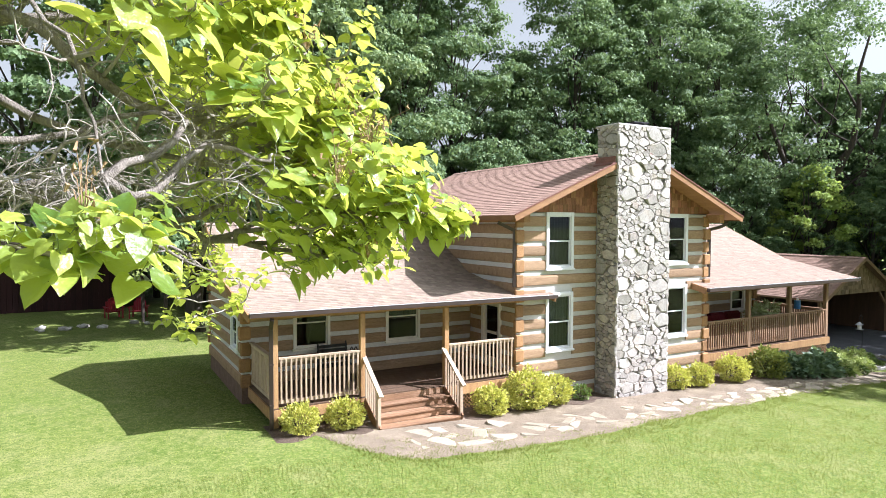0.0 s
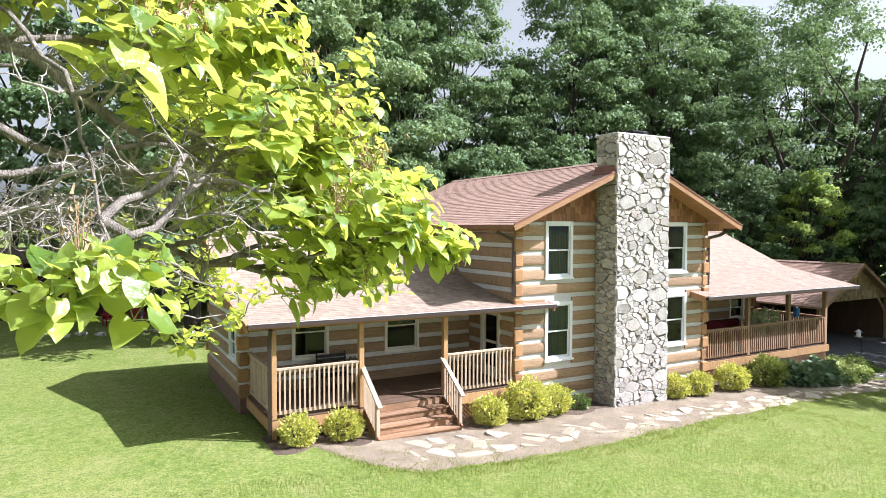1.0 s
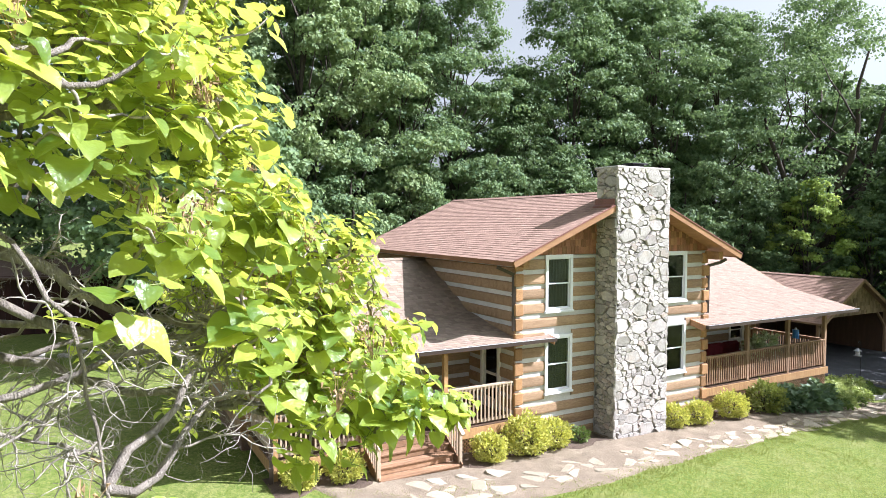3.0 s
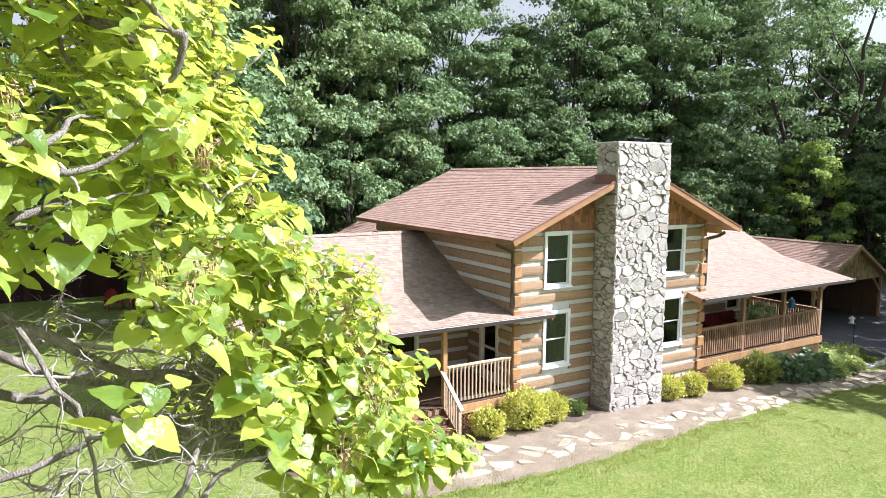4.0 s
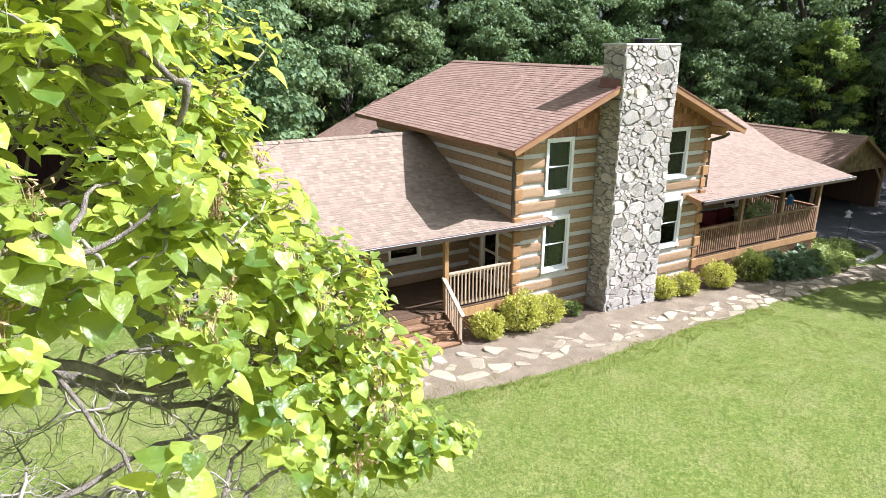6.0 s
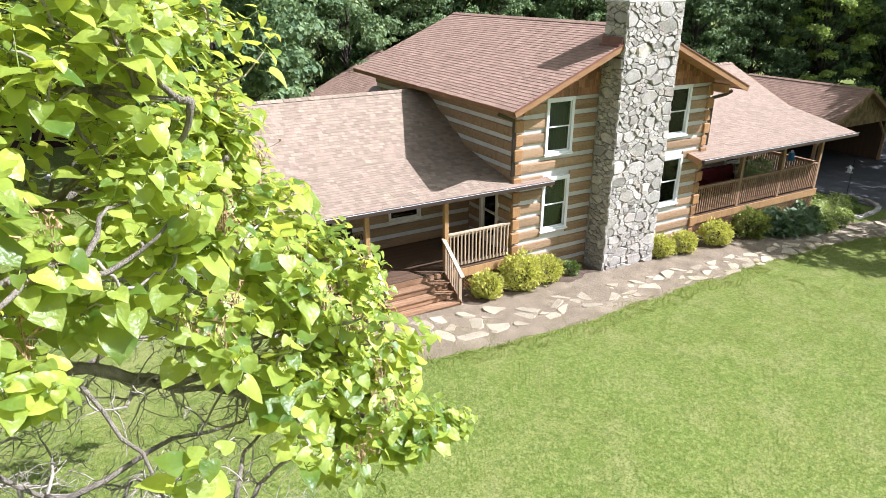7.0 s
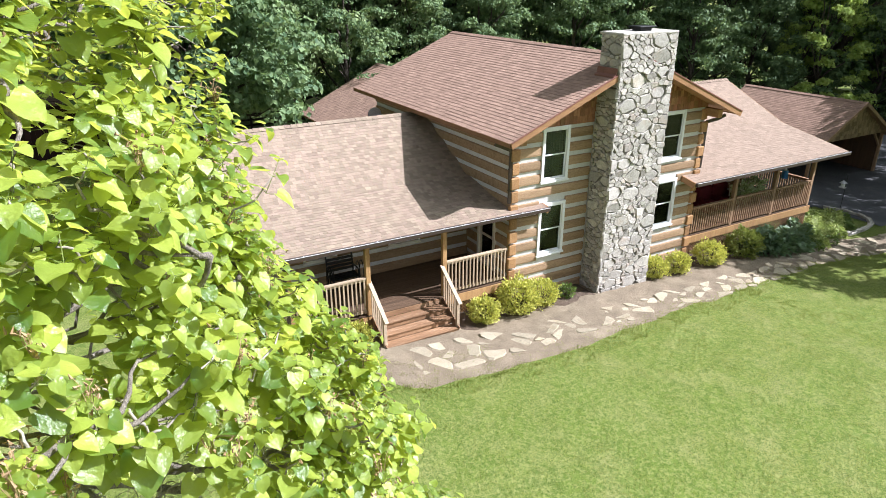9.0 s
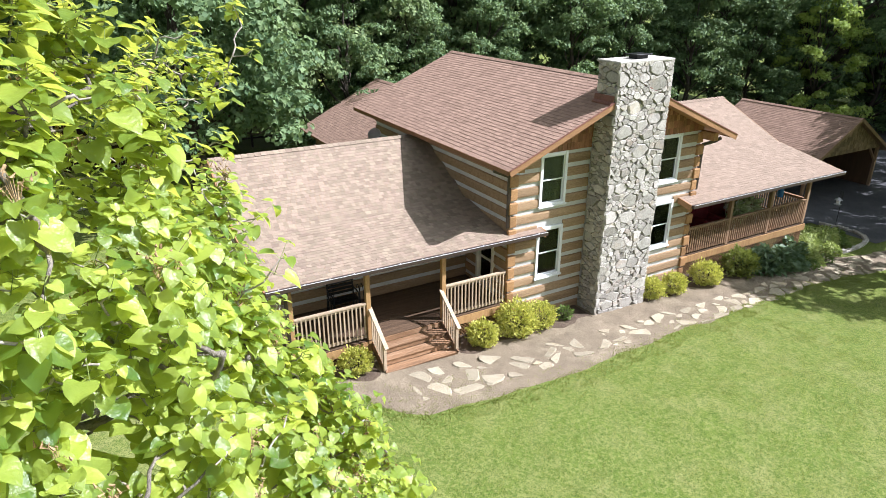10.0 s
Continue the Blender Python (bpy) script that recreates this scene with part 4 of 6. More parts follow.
def leaf_quads(points, dirs, sizes, rng, width=0.32, ups=None):
    """Many small folded leaves, one quad each."""
    n = len(points)
    d = dirs / np.linalg.norm(dirs, axis=1, keepdims=True)
    up = np.tile((0.0, 0.0, 1.0), (n, 1)) + rng.normal(0, 0.6, (n, 3)) if ups is None else ups
    s = np.cross(d, up)
    s /= np.linalg.norm(s, axis=1, keepdims=True) + 1e-9
    u = np.cross(s, d)
    w = s * (width * sizes)[:, None]
    mid = points + d * (0.45 * sizes)[:, None] + u * (0.12 * sizes)[:, None]
    verts = np.stack([points, mid - w, points + d * sizes[:, None], mid + w], 1).reshape(-1, 3)
    return verts, np.arange(4 * n).reshape(-1, 4)


def woods_tree(name, height, spread, clumps, per, leaf, seed, material, low=0.12, trunk_r=0.28, label="", stems=1, gap=0.25):
    """A woodland tree at the origin: trunk, limbs and a crown of leaf clumps with gaps."""
    rng = np.random.default_rng(seed)
    root = thing(name, pose(0, 0, 0), label or "tall leafy woodland tree with a dark trunk", "tree", "woodland trees")
    lines = []
    for k in range(stems):
        bm = bmesh.new()
        top = height * (0.86 if stems == 1 else rng.uniform(0.6, 0.8))
        lean = 0.5 if stems == 1 else spread * 0.75
        a = 2 * math.pi * (k + 0.3) / stems
        line = limb_line((0.25 * math.cos(a) * (stems > 1), 0.25 * math.sin(a) * (stems > 1), -0.4), (lean * math.cos(a), lean * math.sin(a), top), rng, 8, 0, 0.04)
        if stems > 1:
            for i in range(1, 4):
                line[i][:2] *= 0.45 + 0.13 * i
        tube(bm, line, [trunk_r * (1 - 0.85 * i / 8) for i in range(9)], 7)
        part("trunk", bm, M_DARKBARK, root, smooth=True)
        lines.append(line)
    centres, radii = [], []
    for i in range(clumps):
        f = low + (1 - low) * ((i + rng.random()) / clumps)
        z = height * f
        r = spread * (math.sin(min(1.0, (1.02 - f) / (1 - low) * 1.3) * math.pi / 2) ** 0.8)
        ang = rng.random() * 2 * math.pi
        rad = r * math.sqrt(rng.uniform(gap, 1.0))
        c = np.array((math.cos(ang) * rad, math.sin(ang) * rad, z))
        centres.append(c)
        radii.append(rng.uniform(0.5, 1.1) * spread * 0.25)
        if i % 4 == 0 and f < 0.9:
            line = lines[i // 4 % stems]
            base = line[min(8, max(1, int(f * 7)))]
            bm = bmesh.new()
            tube(bm, limb_line(base, c, rng, 4, 0.2, 0.12), [0.09, 0.075, 0.055, 0.035, 0.012], 5)
            part("limb", bm, M_DARKBARK, root, smooth=True)
    pts, dirs, ups = [], [], []
    for c, r in zip(centres, radii):
        # sprays: each clump is a handful of small leafy pads with dark gaps between them
        pads = rng.normal(0, 1, (7, 3))
        pads /= np.linalg.norm(pads, axis=1, keepdims=True)
        pads[:, 2] = np.abs(pads[:, 2]) * 1.1 - 0.35
        pick = rng.integers(0, 7, per)
        v = rng.normal(0, 1, (per, 3))
        v /= np.linalg.norm(v, axis=1, keepdims=True)
        v[:, 2] = np.where(rng.random(per) < 0.6, np.abs(v[:, 2]), v[:, 2])
        rr = r * 0.50 * rng.uniform(0.25, 1.1, per) ** 0.5
        pts.append(c + pads[pick] * r * (0.95, 0.95, 0.7) + v * rr[:, None] * (1.15, 1.15, 0.6))
        t = rng.normal(0, 1, (per, 3))
        t -= v * np.sum(t * v, axis=1, keepdims=True) * 0.8
        dirs.append(t + (0, 0, -0.25))
        ups.append(v + 0.35 * pads[pick] + (0, 0, 0.25) + rng.normal(0, 0.42, (per, 3)))
    pts, dirs, ups = np.concatenate(pts), np.concatenate(dirs), np.concatenate(ups)
    verts, faces = leaf_quads(pts, dirs, rng.uniform(0.55, 1.25, len(pts)) * leaf * 1.08, rng, 0.44, ups)
    mesh_part("crown", verts.tolist(), faces.tolist(), material, root, kind="stuff")
    return root


kinds = [
    woods_tree("tree", 26, 6.0, 125, 370, 0.225, 11, M_WOODS, 0.12),
    woods_tree("tree", 28, 6.4, 130, 370, 0.225, 12, M_WOODS, 0.16),
    woods_tree("tree", 25, 5.6, 130, 390, 0.215, 13, M_WOODS_B, 0.10, label="grey-green leafy woodland tree in full sun"),
    woods_tree("tree", 13, 4.4, 80, 270, 0.205, 14, M_WOODS, 0.02, label="low leafy understorey tree at the wood's edge"),
    woods_tree("tree", 26, 8.0, 85, 260, 0.22, 15, M_WOODS, 0.36, 0.5, "old tree forking into several bare-limbed stems", 5, 0.3),
    woods_tree("tree", 11, 3.6, 60, 200, 0.20, 16, M_WOODS_C, 0.05, 0.14, "understorey tree with leaves toned yellow-green as if sunlit"),
    woods_tree("tree", 26, 6.3, 100, 160, 0.40, 17, M_WOODS, 0.12, label="tall leafy tree deep in the wood"),
]
# places: x, y, kind, size
WOODS = [
    (-4.5, 26.0, 2, 0.95), (1.0, 24.0, 2, 1.02), (5.2, 25.5, 2, 1.0), (9.3, 26.5, 0, 0.95), (13.6, 26.5, 1, 0.9), (18.3, 25.5, 0, 0.68),
    (23.0, 25.0, 1, 0.9), (27.5, 25.5, 0, 0.98), (32.0, 24.0, 1, 1.0), (36.5, 22.5, 0, 1.0), (43.5, 17.5, 4, 1.0), (52.5, 10.0, 6, 0.9),
    (56.0, 3.0, 6, 0.95), (59.0, -3.0, 6, 1.0), (-1.5, 32.0, 6, 0.95), (4.0, 33.0, 6, 1.0), (9.5, 35.5, 6, 0.95), (15.5, 35.5, 6, 0.9),
    (21.0, 34.0, 6, 0.74), (53.0, 24.0, 6, 1.0), (62.0, 8.0, 6, 1.0), (26.5, 33.5, 6, 0.66), (33.0, 32.0, 6, 1.1), (39.5, 29.0, 6, 1.1),
    (46.0, 27.0, 1, 1.0), (-9.5, 37.0, 6, 0.9), (-15.0, 41.0, 6, 1.0), (-21.0, 40.0, 6, 0.95), (-27.0, 43.0, 6, 1.0), (-33.0, 42.0, 6, 1.0),
    (3.0, 20.8, 3, 0.8), (8.0, 22.5, 3, 0.85), (13.0, 22.0, 3, 0.85), (20.0, 21.5, 3, 0.9), (25.5, 21.5, 3, 0.85), (31.0, 20.5, 3, 0.85),
    (36.5, 18.8, 3, 0.8), (47.0, 12.0, 3, 0.75), (-6.5, 30.0, 3, 0.8), (41.5, 21.0, 3, 0.8), (50.0, 6.0, 3, 0.8), (44.0, 13.5, 3, 0.7),
    (40.0, 17.0, 3, 0.75), (45.5, 8.5, 3, 0.7), (57.0, 19.0, 3, 1.0), (39.5, 15.2, 5, 0.95), (46.5, 15.0, 5, 0.8),
    (49.0, 19.5, 6, 0.7), (58.0, 15.0, 6, 0.95), (52.0, 15.0, 3, 0.9), (56.5, 20.0, 6, 0.8),
]
rngw = random.Random(5)
used = set()
for (x, y, k, s) in WOODS:
    at = pose(x, y, ground_z(x, y), 0, 0, rngw.uniform(0, 360))
    if k in used:
        copy_thing(kinds[k], at).scale = (s, s, s * rngw.uniform(0.95, 1.06))
    else:
        kinds[k].matrix_basis = at @ Matrix.Scale(s, 4)
        used.add(k)
shade = woods_tree("tree", 12.5, 3.7, 60, 110, 0.26, 21, M_WOODS, 0.25, 0.2, "leafy yard tree that shades the path")
shade.matrix_basis = pose(20.5, -7.6, ground_z(20.5, -7.6))
shade_b = woods_tree("tree", 13.5, 5.2, 110, 180, 0.28, 22, M_WOODS, 0.25, 0.3, "leafy yard tree that shades the driveway")
shade_b.matrix_basis = pose(28.5, -2.6, ground_z(28.5, -2.6))
copy_thing(shade_b, pose(35.5, 0.5, ground_z(35.5, 0.5), 0, 0, 140))

# ---- the broad-leaved tree near the lawn ----
rng = np.random.default_rng(77)
TC = np.array((-12.5, -9.3, 5.4))
EDGE_Z = (4.4, 4.8, 5.5, 6.2, 6.7, 7.4, 8.2, 9.0, 10.0, 11.0, 12.0)
EDGE_R = (4.2, 4.35, 4.2, 3.95, 3.45, 3.3, 3.0, 2.7, 2.35, 1.6, 0.4)   # reach of the crown at each height

inv = np.array((-13.2, -8.6, ground_z(-13.2, -8.6)))
big_tree = thing("catalpa_tree", pose(*inv), "broad-leaved tree with bright green heart-shaped leaves and bare twigs", "tree")


def rel(p):
    return [tuple(np.array(q) - inv) for q in p]


def gnarl(a, b, rng, n=8, amp=0.12):
    """A smoothly crooked line from a to b."""
    a, b = np.array(a, float), np.array(b, float)
    length = np.linalg.norm(b - a)
    v = rng.normal(0, amp * length * 0.5, (4, 3))
    out = []
    for i in range(n + 1):
        f = i / n
        out.append(a + (b - a) * f + sum(v[k] * math.sin((k + 1) * math.pi * f) / (k + 1) for k in range(4)))
    return out


def spline(pts, n):
    """A smooth line through the points, n steps a stretch."""
    p = [np.array(q, float) for q in pts]
    p = [2 * p[0] - p[1]] + p + [2 * p[-1] - p[-2]]
    out = []
    for i in range(1, len(p) - 2):
        for k in range(n):
            t = k / n
            out.append(0.5 * (2 * p[i] + (p[i + 1] - p[i - 1]) * t + (2 * p[i - 1] - 5 * p[i] + 4 * p[i + 1] - p[i + 2]) * t * t + (3 * p[i] - p[i - 1] - 3 * p[i + 1] + p[i + 2]) * t ** 3))
    return out + [p[-2]]


trunk_line = [(-13.2, -8.6, 0.2), (-13.15, -8.6, 1.5), (-13.0, -8.75, 3.0), (-12.9, -8.9, 4.6), (-12.75, -9.0, 6.2), (-12.55, -9.1, 8.0), (-12.4, -9.2, 10.2)]
bm = bmesh.new()
tube(bm, rel(trunk_line), [0.34, 0.27, 0.24, 0.2, 0.15, 0.09, 0.04], 9)
part("trunk", bm, M_BARK, big_tree, smooth=True)

# boughs: base on the trunk, then the points they pass
BOUGHS = [
    (4, 0.048, [(-11.9, -9.9, 6.55), (-10.8, -10.5, 6.32), (-10.2, -10.4, 5.95), (-9.65, -10.2, 5.72), (-9.15, -10.4, 5.3), (-8.6, -10.9, 5.25)]),
    (4, 0.022, [(-11.4, -10.2, 6.65), (-10.6, -11.0, 6.25), (-10.4, -11.45, 5.7), (-10.32, -11.75, 5.2)]),
    (4, 0.045, [(-11.3, -9.6, 6.1), (-10.4, -9.9, 5.75), (-9.6, -9.6, 5.65), (-8.6, -9.5, 5.75)]),
    (3, 0.026, [(-11.6, -10.3, 5.75), (-10.9, -10.8, 5.5), (-10.3, -10.5, 5.1)]),
    (3, 0.055, [(-11.3, -8.9, 5.5), (-10.3, -9.2, 5.25), (-9.4, -9.6, 5.05), (-8.35, -9.7, 4.85)]),
    (3, 0.06, [(-11.6, -7.6, 5.5), (-10.0, -6.4, 5.1), (-8.9, -5.4, 4.5)]),
    (4, 0.06, [(-11.2, -9.8, 7.0), (-9.6, -9.9, 7.3)]),
    (5, 0.055, [(-11.0, -10.2, 8.0), (-9.9, -10.7, 7.9)]),
    (4, 0.055, [(-11.7, -10.4, 6.9), (-10.7, -11.2, 7.2)]),
    (5, 0.05, [(-11.4, -10.4, 8.8), (-10.7, -10.6, 9.0)]),
    (4, 0.06, [(-10.8, -8.6, 6.8), (-9.4, -8.2, 7.0)]),
    (5, 0.05, [(-11.3, -9.5, 9.0), (-10.4, -9.4, 9.4)]),
    (5, 0.06, [(-11.4, -7.7, 8.7), (-10.0, -6.6, 9.2)]),
    (4, 0.06, [(-14.0, -9.8, 7.0), (-15.0, -10.4, 7.4)]),
    (4, 0.06, [(-14.2, -8.0, 7.0), (-15.2, -7.2, 7.3)]),
    (4, 0.06, [(-12.8, -7.6, 7.4), (-12.8, -6.4, 8.0)]),
    (6, 0.035, [(-12.2, -9.3, 10.8), (-12.1, -9.4, 11.4)]),
]
boughs = []
for at, girth, pts in BOUGHS:
    line = [p + rng.normal(0, 0.02, 3) for p in spline([trunk_line[at]] + pts, 5)]
    boughs.append(line)
    bm = bmesh.new()
    k = len(line) - 1
    tube(bm, rel(line), [girth * (1 - 0.82 * i / k) for i in range(k + 1)], 7)
    part("bough", bm, M_BARK, big_tree, smooth=True)

# places of the leafy shoots: a shell over the top and the sunny side, bare beneath
shoots = []
while len(shoots) < 1100:
    z = rng.uniform(4.6, 11.6)
    a = rng.uniform(0, 2 * math.pi)
    k = rng.uniform(0.84, 1.0) if rng.random() < 0.72 else rng.uniform(0.5, 0.84)
    r = float(np.interp(z, EDGE_Z, EDGE_R)) * k * (1 + 0.06 * math.sin(z * 5 + a * 4) + 0.05 * math.sin(a * 11 + z * 2))
    p = np.array((TC[0] + r * math.cos(a), TC[1] + 0.75 * r * math.sin(a), z))
    if rng.random() > r / 4.4 + 0.15:
        continue
    if p[0] < -13.6 and rng.random() < 0.8:
        continue
    if p[1] > -8.4 and rng.random() < (0.8 if p[0] < -10.2 else 0.45):
        continue
    if z < np.interp(p[0], (-10.4, -9.9, -9.2), (6.7, 6.2, 4.9)) and rng.random() < 0.985:
        continue
    shoots.append(p)
HANGING = [   # centre, spread, number of shoots
    ((-10.38, -11.78, 5.14), (0.13, 0.12, 0.05), 7), ((-10.58, -11.7, 5.12), (0.08, 0.1, 0.04), 2),
    ((-8.62, -10.95, 5.28), (0.11, 0.16, 0.09), 9), ((-8.33, -10.85, 5.22), (0.07, 0.1, 0.06), 6), ((-9.1, -11.0, 5.35), (0.2, 0.2, 0.14), 11), ((-9.0, -10.4, 5.95), (0.16, 0.25, 0.28), 16),
    ((-9.35, -10.6, 5.75), (0.22, 0.25, 0.2), 12), ((-8.6, -9.6, 5.9), (0.17, 0.3, 0.3), 30), ((-8.5, -9.8, 5.0), (0.14, 0.25, 0.14), 12),
    ((-8.95, -7.6, 6.4), (0.2, 0.5, 0.4), 24), ((-9.3, -8.3, 7.4), (0.17, 0.4, 0.35), 18), ((-9.4, -8.5, 8.4), (0.16, 0.35, 0.25), 18),
    ((-8.9, -5.4, 4.5), (0.32, 0.45, 0.4), 26), ((-9.9, -6.2, 5.1), (0.5, 0.4, 0.3), 12), ((-9.4, -6.6, 9.35), (0.45, 0.5, 0.35), 34),
]
shell = len(shoots)
for c, s, n in HANGING:
    for _ in range(n):
        shoots.append(np.array(c) + np.clip(rng.normal(0, 1, 3), -1.7, 1.7) * s)

sub = []
for i in range(150):
    src = boughs[i % len(boughs)]
    a = src[int(rng.integers(len(src) // 3, len(src)))]
    if a[2] < 6.4 and -11.5 < a[0] < -9.9 and rng.random() < 0.8:
        continue
    near_shoots = sorted(shoots, key=lambda q: np.linalg.norm(q - a))
    b = near_shoots[int(rng.integers(4, 30))]
    line = gnarl(a, a + (b - a) * 0.85, rng, 7, 0.16)
    sub.append(line)
    bm = bmesh.new()
    tube(bm, rel(line), [0.026 - 0.0026 * k for k in range(8)], 5)
    part("branch", bm, M_BARK, big_tree, smooth=True)
wood = np.array([p for line in boughs for p in line[5:]] + [p for line in sub for p in line[2:]])
knots = wood.copy()
# each shoot grows from the nearest wood, the nearest shoots first, so that twigs branch off twigs
bm = bmesh.new()
gap_of = [float(np.min(np.linalg.norm(knots - p, axis=1))) for p in shoots]
for k in np.argsort(gap_of):
    p = shoots[k]
    d = np.linalg.norm(wood - p, axis=1) + np.maximum(0, wood[:, 2] - p[2]) * 0.5
    line = gnarl(wood[int(np.argmin(d))], p, rng, 6, 0.2)
    tube(bm, rel(line), [0.012, 0.0105, 0.0095, 0.0085, 0.0075, 0.0065, 0.0055], 5)
    wood = np.concatenate([wood, np.array(line[2:])])
tagged(part("twig_mass", bm, M_TWIG, big_tree, smooth=True), kind="stuff")


# bare grey twigs, forking again and again, that fill the space under the crown
def bare_twig(bm, start, d, length, r, depth):
    n = 7 if depth else 9
    p, pts = np.array(start, float), [np.array(start, float)]
    bend = rng.normal(0, 0.25, 3)
    for i in range(n):
        bend = 0.3 * bend + rng.normal(0, 0.36, 3)
        d = d + bend + (0, 0, -0.04)
        if p[2] < 4.95:
            d[2] = abs(d[2]) + 0.3
        d = d / np.linalg.norm(d)
        p = p + d * length / n
        pts.append(p.copy())
    tube(bm, rel(pts), [r * (1 - 0.72 * i / n) for i in range(n + 1)], 5 if depth < 2 else 4)
    if depth < 3:
        for i in range(1, n + 1):
            for _ in range(1 if depth else 2):
                if rng.random() < (0.78, 0.62, 0.45)[depth]:
                    e = d * 0.45 + rng.normal(0, 0.75, 3)
                    e /= np.linalg.norm(e)
                    bare_twig(bm, pts[i], e, length * rng.uniform(0.22, 0.5), r * (1 - 0.72 * i / n) * 0.62, depth + 1)


low_knots = knots[(knots[:, 2] < 6.75) & (knots[:, 2] > 5.0) & (knots[:, 0] < -9.5) & (knots[:, 0] > -11.9) & (knots[:, 1] < -8.8)]
for i in range(36):
    a = low_knots[int(rng.integers(len(low_knots)))]
    goal = np.array((rng.uniform(-11.3, -9.5), rng.uniform(-11.2, -9.2), rng.uniform(4.9, 6.4)))
    d = (goal - a) / (np.linalg.norm(goal - a) + 1e-6) + rng.normal(0, 0.3, 3)
    bm = bmesh.new()
    bare_twig(bm, a, d / np.linalg.norm(d), rng.uniform(0.6, 1.2), rng.uniform(0.008, 0.015), 0)
    tagged(part("dead_branch", bm, M_TWIG, big_tree, "grey leafless twigs", True), kind="stuff")

# leaves: whorls of three up each shoot, largest at the foot
SHAPE = ((0.0, 0.08, 0.03), (0.02, 0.33, 0.12), (0.13, 0.48, 0.15), (0.30, 0.52, 0.11), (0.48, 0.48, 0.06), (0.66, 0.37, 0.03), (0.83, 0.19, 0.01), (1.0, 0.012, 0.0))
COLS = (-1.0, -0.55, 0.0, 0.55, 1.0)


def heart_leaves(points, dirs, ups, sizes, rng):
    """Heart-shaped blades with a folded midrib, drooping tip and wavy rim."""
    n = len(points)
    d = dirs / np.linalg.norm(dirs, axis=1, keepdims=True)
    s = np.cross(d, ups)
    s /= np.linalg.norm(s, axis=1, keepdims=True) + 1e-9
    u = np.cross(s, d)
    wide, droop, fold = rng.uniform(0.86, 1.08, n), rng.uniform(0.02, 0.34, n), rng.uniform(0.05, 0.4, n)
    skew, twist = rng.normal(0, 0.06, n), rng.normal(0, 0.14, n)
    wave, phase = rng.uniform(0.01, 0.055, n), rng.uniform(0, 6.28, n)
    verts = []
    for along, half, back in SHAPE:
        for f in COLS:
            x = along - back * abs(f) ** 1.5
            y = half * f * wide + skew * along * along
            z = fold * abs(f) * half - droop * along * along + twist * f * half * along + wave * np.sin(phase + along * 9 + f * 2) * abs(f)
            verts.append(points + d * (x * sizes)[:, None] + s * (y * sizes)[:, None] + u * (z * sizes)[:, None])
    verts = np.stack(verts, 1)
    m, rows = len(COLS), len(SHAPE)
    one = np.array([(r * m + c, r * m + c + 1, (r + 1) * m + c + 1, (r + 1) * m + c) for r in range(rows - 1) for c in range(m - 1)])
    return verts.reshape(-1, 3), (one[None] + (np.arange(n) * m * rows)[:, None, None]).reshape(-1, 4)


lp, ld, ls, lu, stalks = [], [], [], [], []
for order, p in enumerate(shoots):
    out = (p - TC) / (4.4, 3.3, 5.0)
    out /= np.linalg.norm(out)
    axis = out * 0.75 + np.array((0, 0, 0.75)) + rng.normal(0, 0.3, 3)
    axis /= np.linalg.norm(axis)
    side = np.cross(axis, rng.normal(0, 1, 3))
    side /= np.linalg.norm(side)
    other = np.cross(axis, side)
    nodes = int(rng.integers(3, 6))
    long = rng.uniform(0.16, 0.34)
    turn = rng.uniform(0, 6.28)
    size = rng.uniform(0.125, 0.205) * (0.94 if order < shell else 0.74)
    for j in range(nodes):
        f = j / (nodes - 1)
        foot = p + axis * long * (f - 0.5)
        for q in range(3):
            if rng.random() < 0.1:
                continue
            ang = turn + j * 1.05 + q * 2.094 + rng.uniform(-0.25, 0.25)
            radial = side * math.cos(ang) + other * math.sin(ang)
            sz = size * (1.08 - 0.5 * f) * rng.uniform(0.8, 1.15)
            hold = radial * 0.8 + axis * 0.35 + (0, 0, -0.1)
            tip = foot + hold * sz * rng.uniform(0.35, 0.75)
            d = radial + rng.normal(0, 0.2, 3) + (0, 0, rng.uniform(-0.5, 0.12))
            lp.append(tip)
            ld.append(d)
            ls.append(sz)
            lu.append(np.array((0, 0, 1.1)) + 0.2 * radial + 0.3 * out + 0.2 * axis + rng.normal(0, 0.24, 3))
            stalks.append((foot, tip))
    stalks.append((p - axis * long * 0.5, p + axis * long * 0.55))
lp, ld, ls, lu = np.array(lp), np.array(ld), np.array(ls), np.array(lu)
sa, sb = np.array([a for a, b in stalks]), np.array([b for a, b in stalks])
ring = []
for base, r in ((sa, 0.0035), (sb, 0.0022)):
    for k in range(3):
        ring.append(base - inv + np.array((math.cos(k * 2.094), math.sin(k * 2.094) * 0.8, math.sin(k * 2.094) * 0.6)) * r)
sv = np.stack(ring, 1).reshape(-1, 3)
sf = (np.array(((0, 1, 4, 3), (1, 2, 5, 4), (2, 0, 3, 5)))[None] + (np.arange(len(sa)) * 6)[:, None, None]).reshape(-1, 4)
mesh_part("leaf_stalk_mass", sv.tolist(), sf.tolist(), M_STALK, big_tree, "slender green leaf stalks", kind="stuff")
near = (lp[:, 1] < -11.0) & (lp[:, 2] < 6.2) & (lp[:, 0] > -11.2)
single = np.zeros(len(lp), bool)
single[np.flatnonzero(near)[:280]] = True
verts, faces = heart_leaves((lp - inv)[~single], ld[~single], lu[~single], ls[~single], rng)
mesh_part("foliage", verts.tolist(), faces.tolist(), M_BIGLEAF, big_tree, "bright green heart-shaped leaves", True, "stuff")
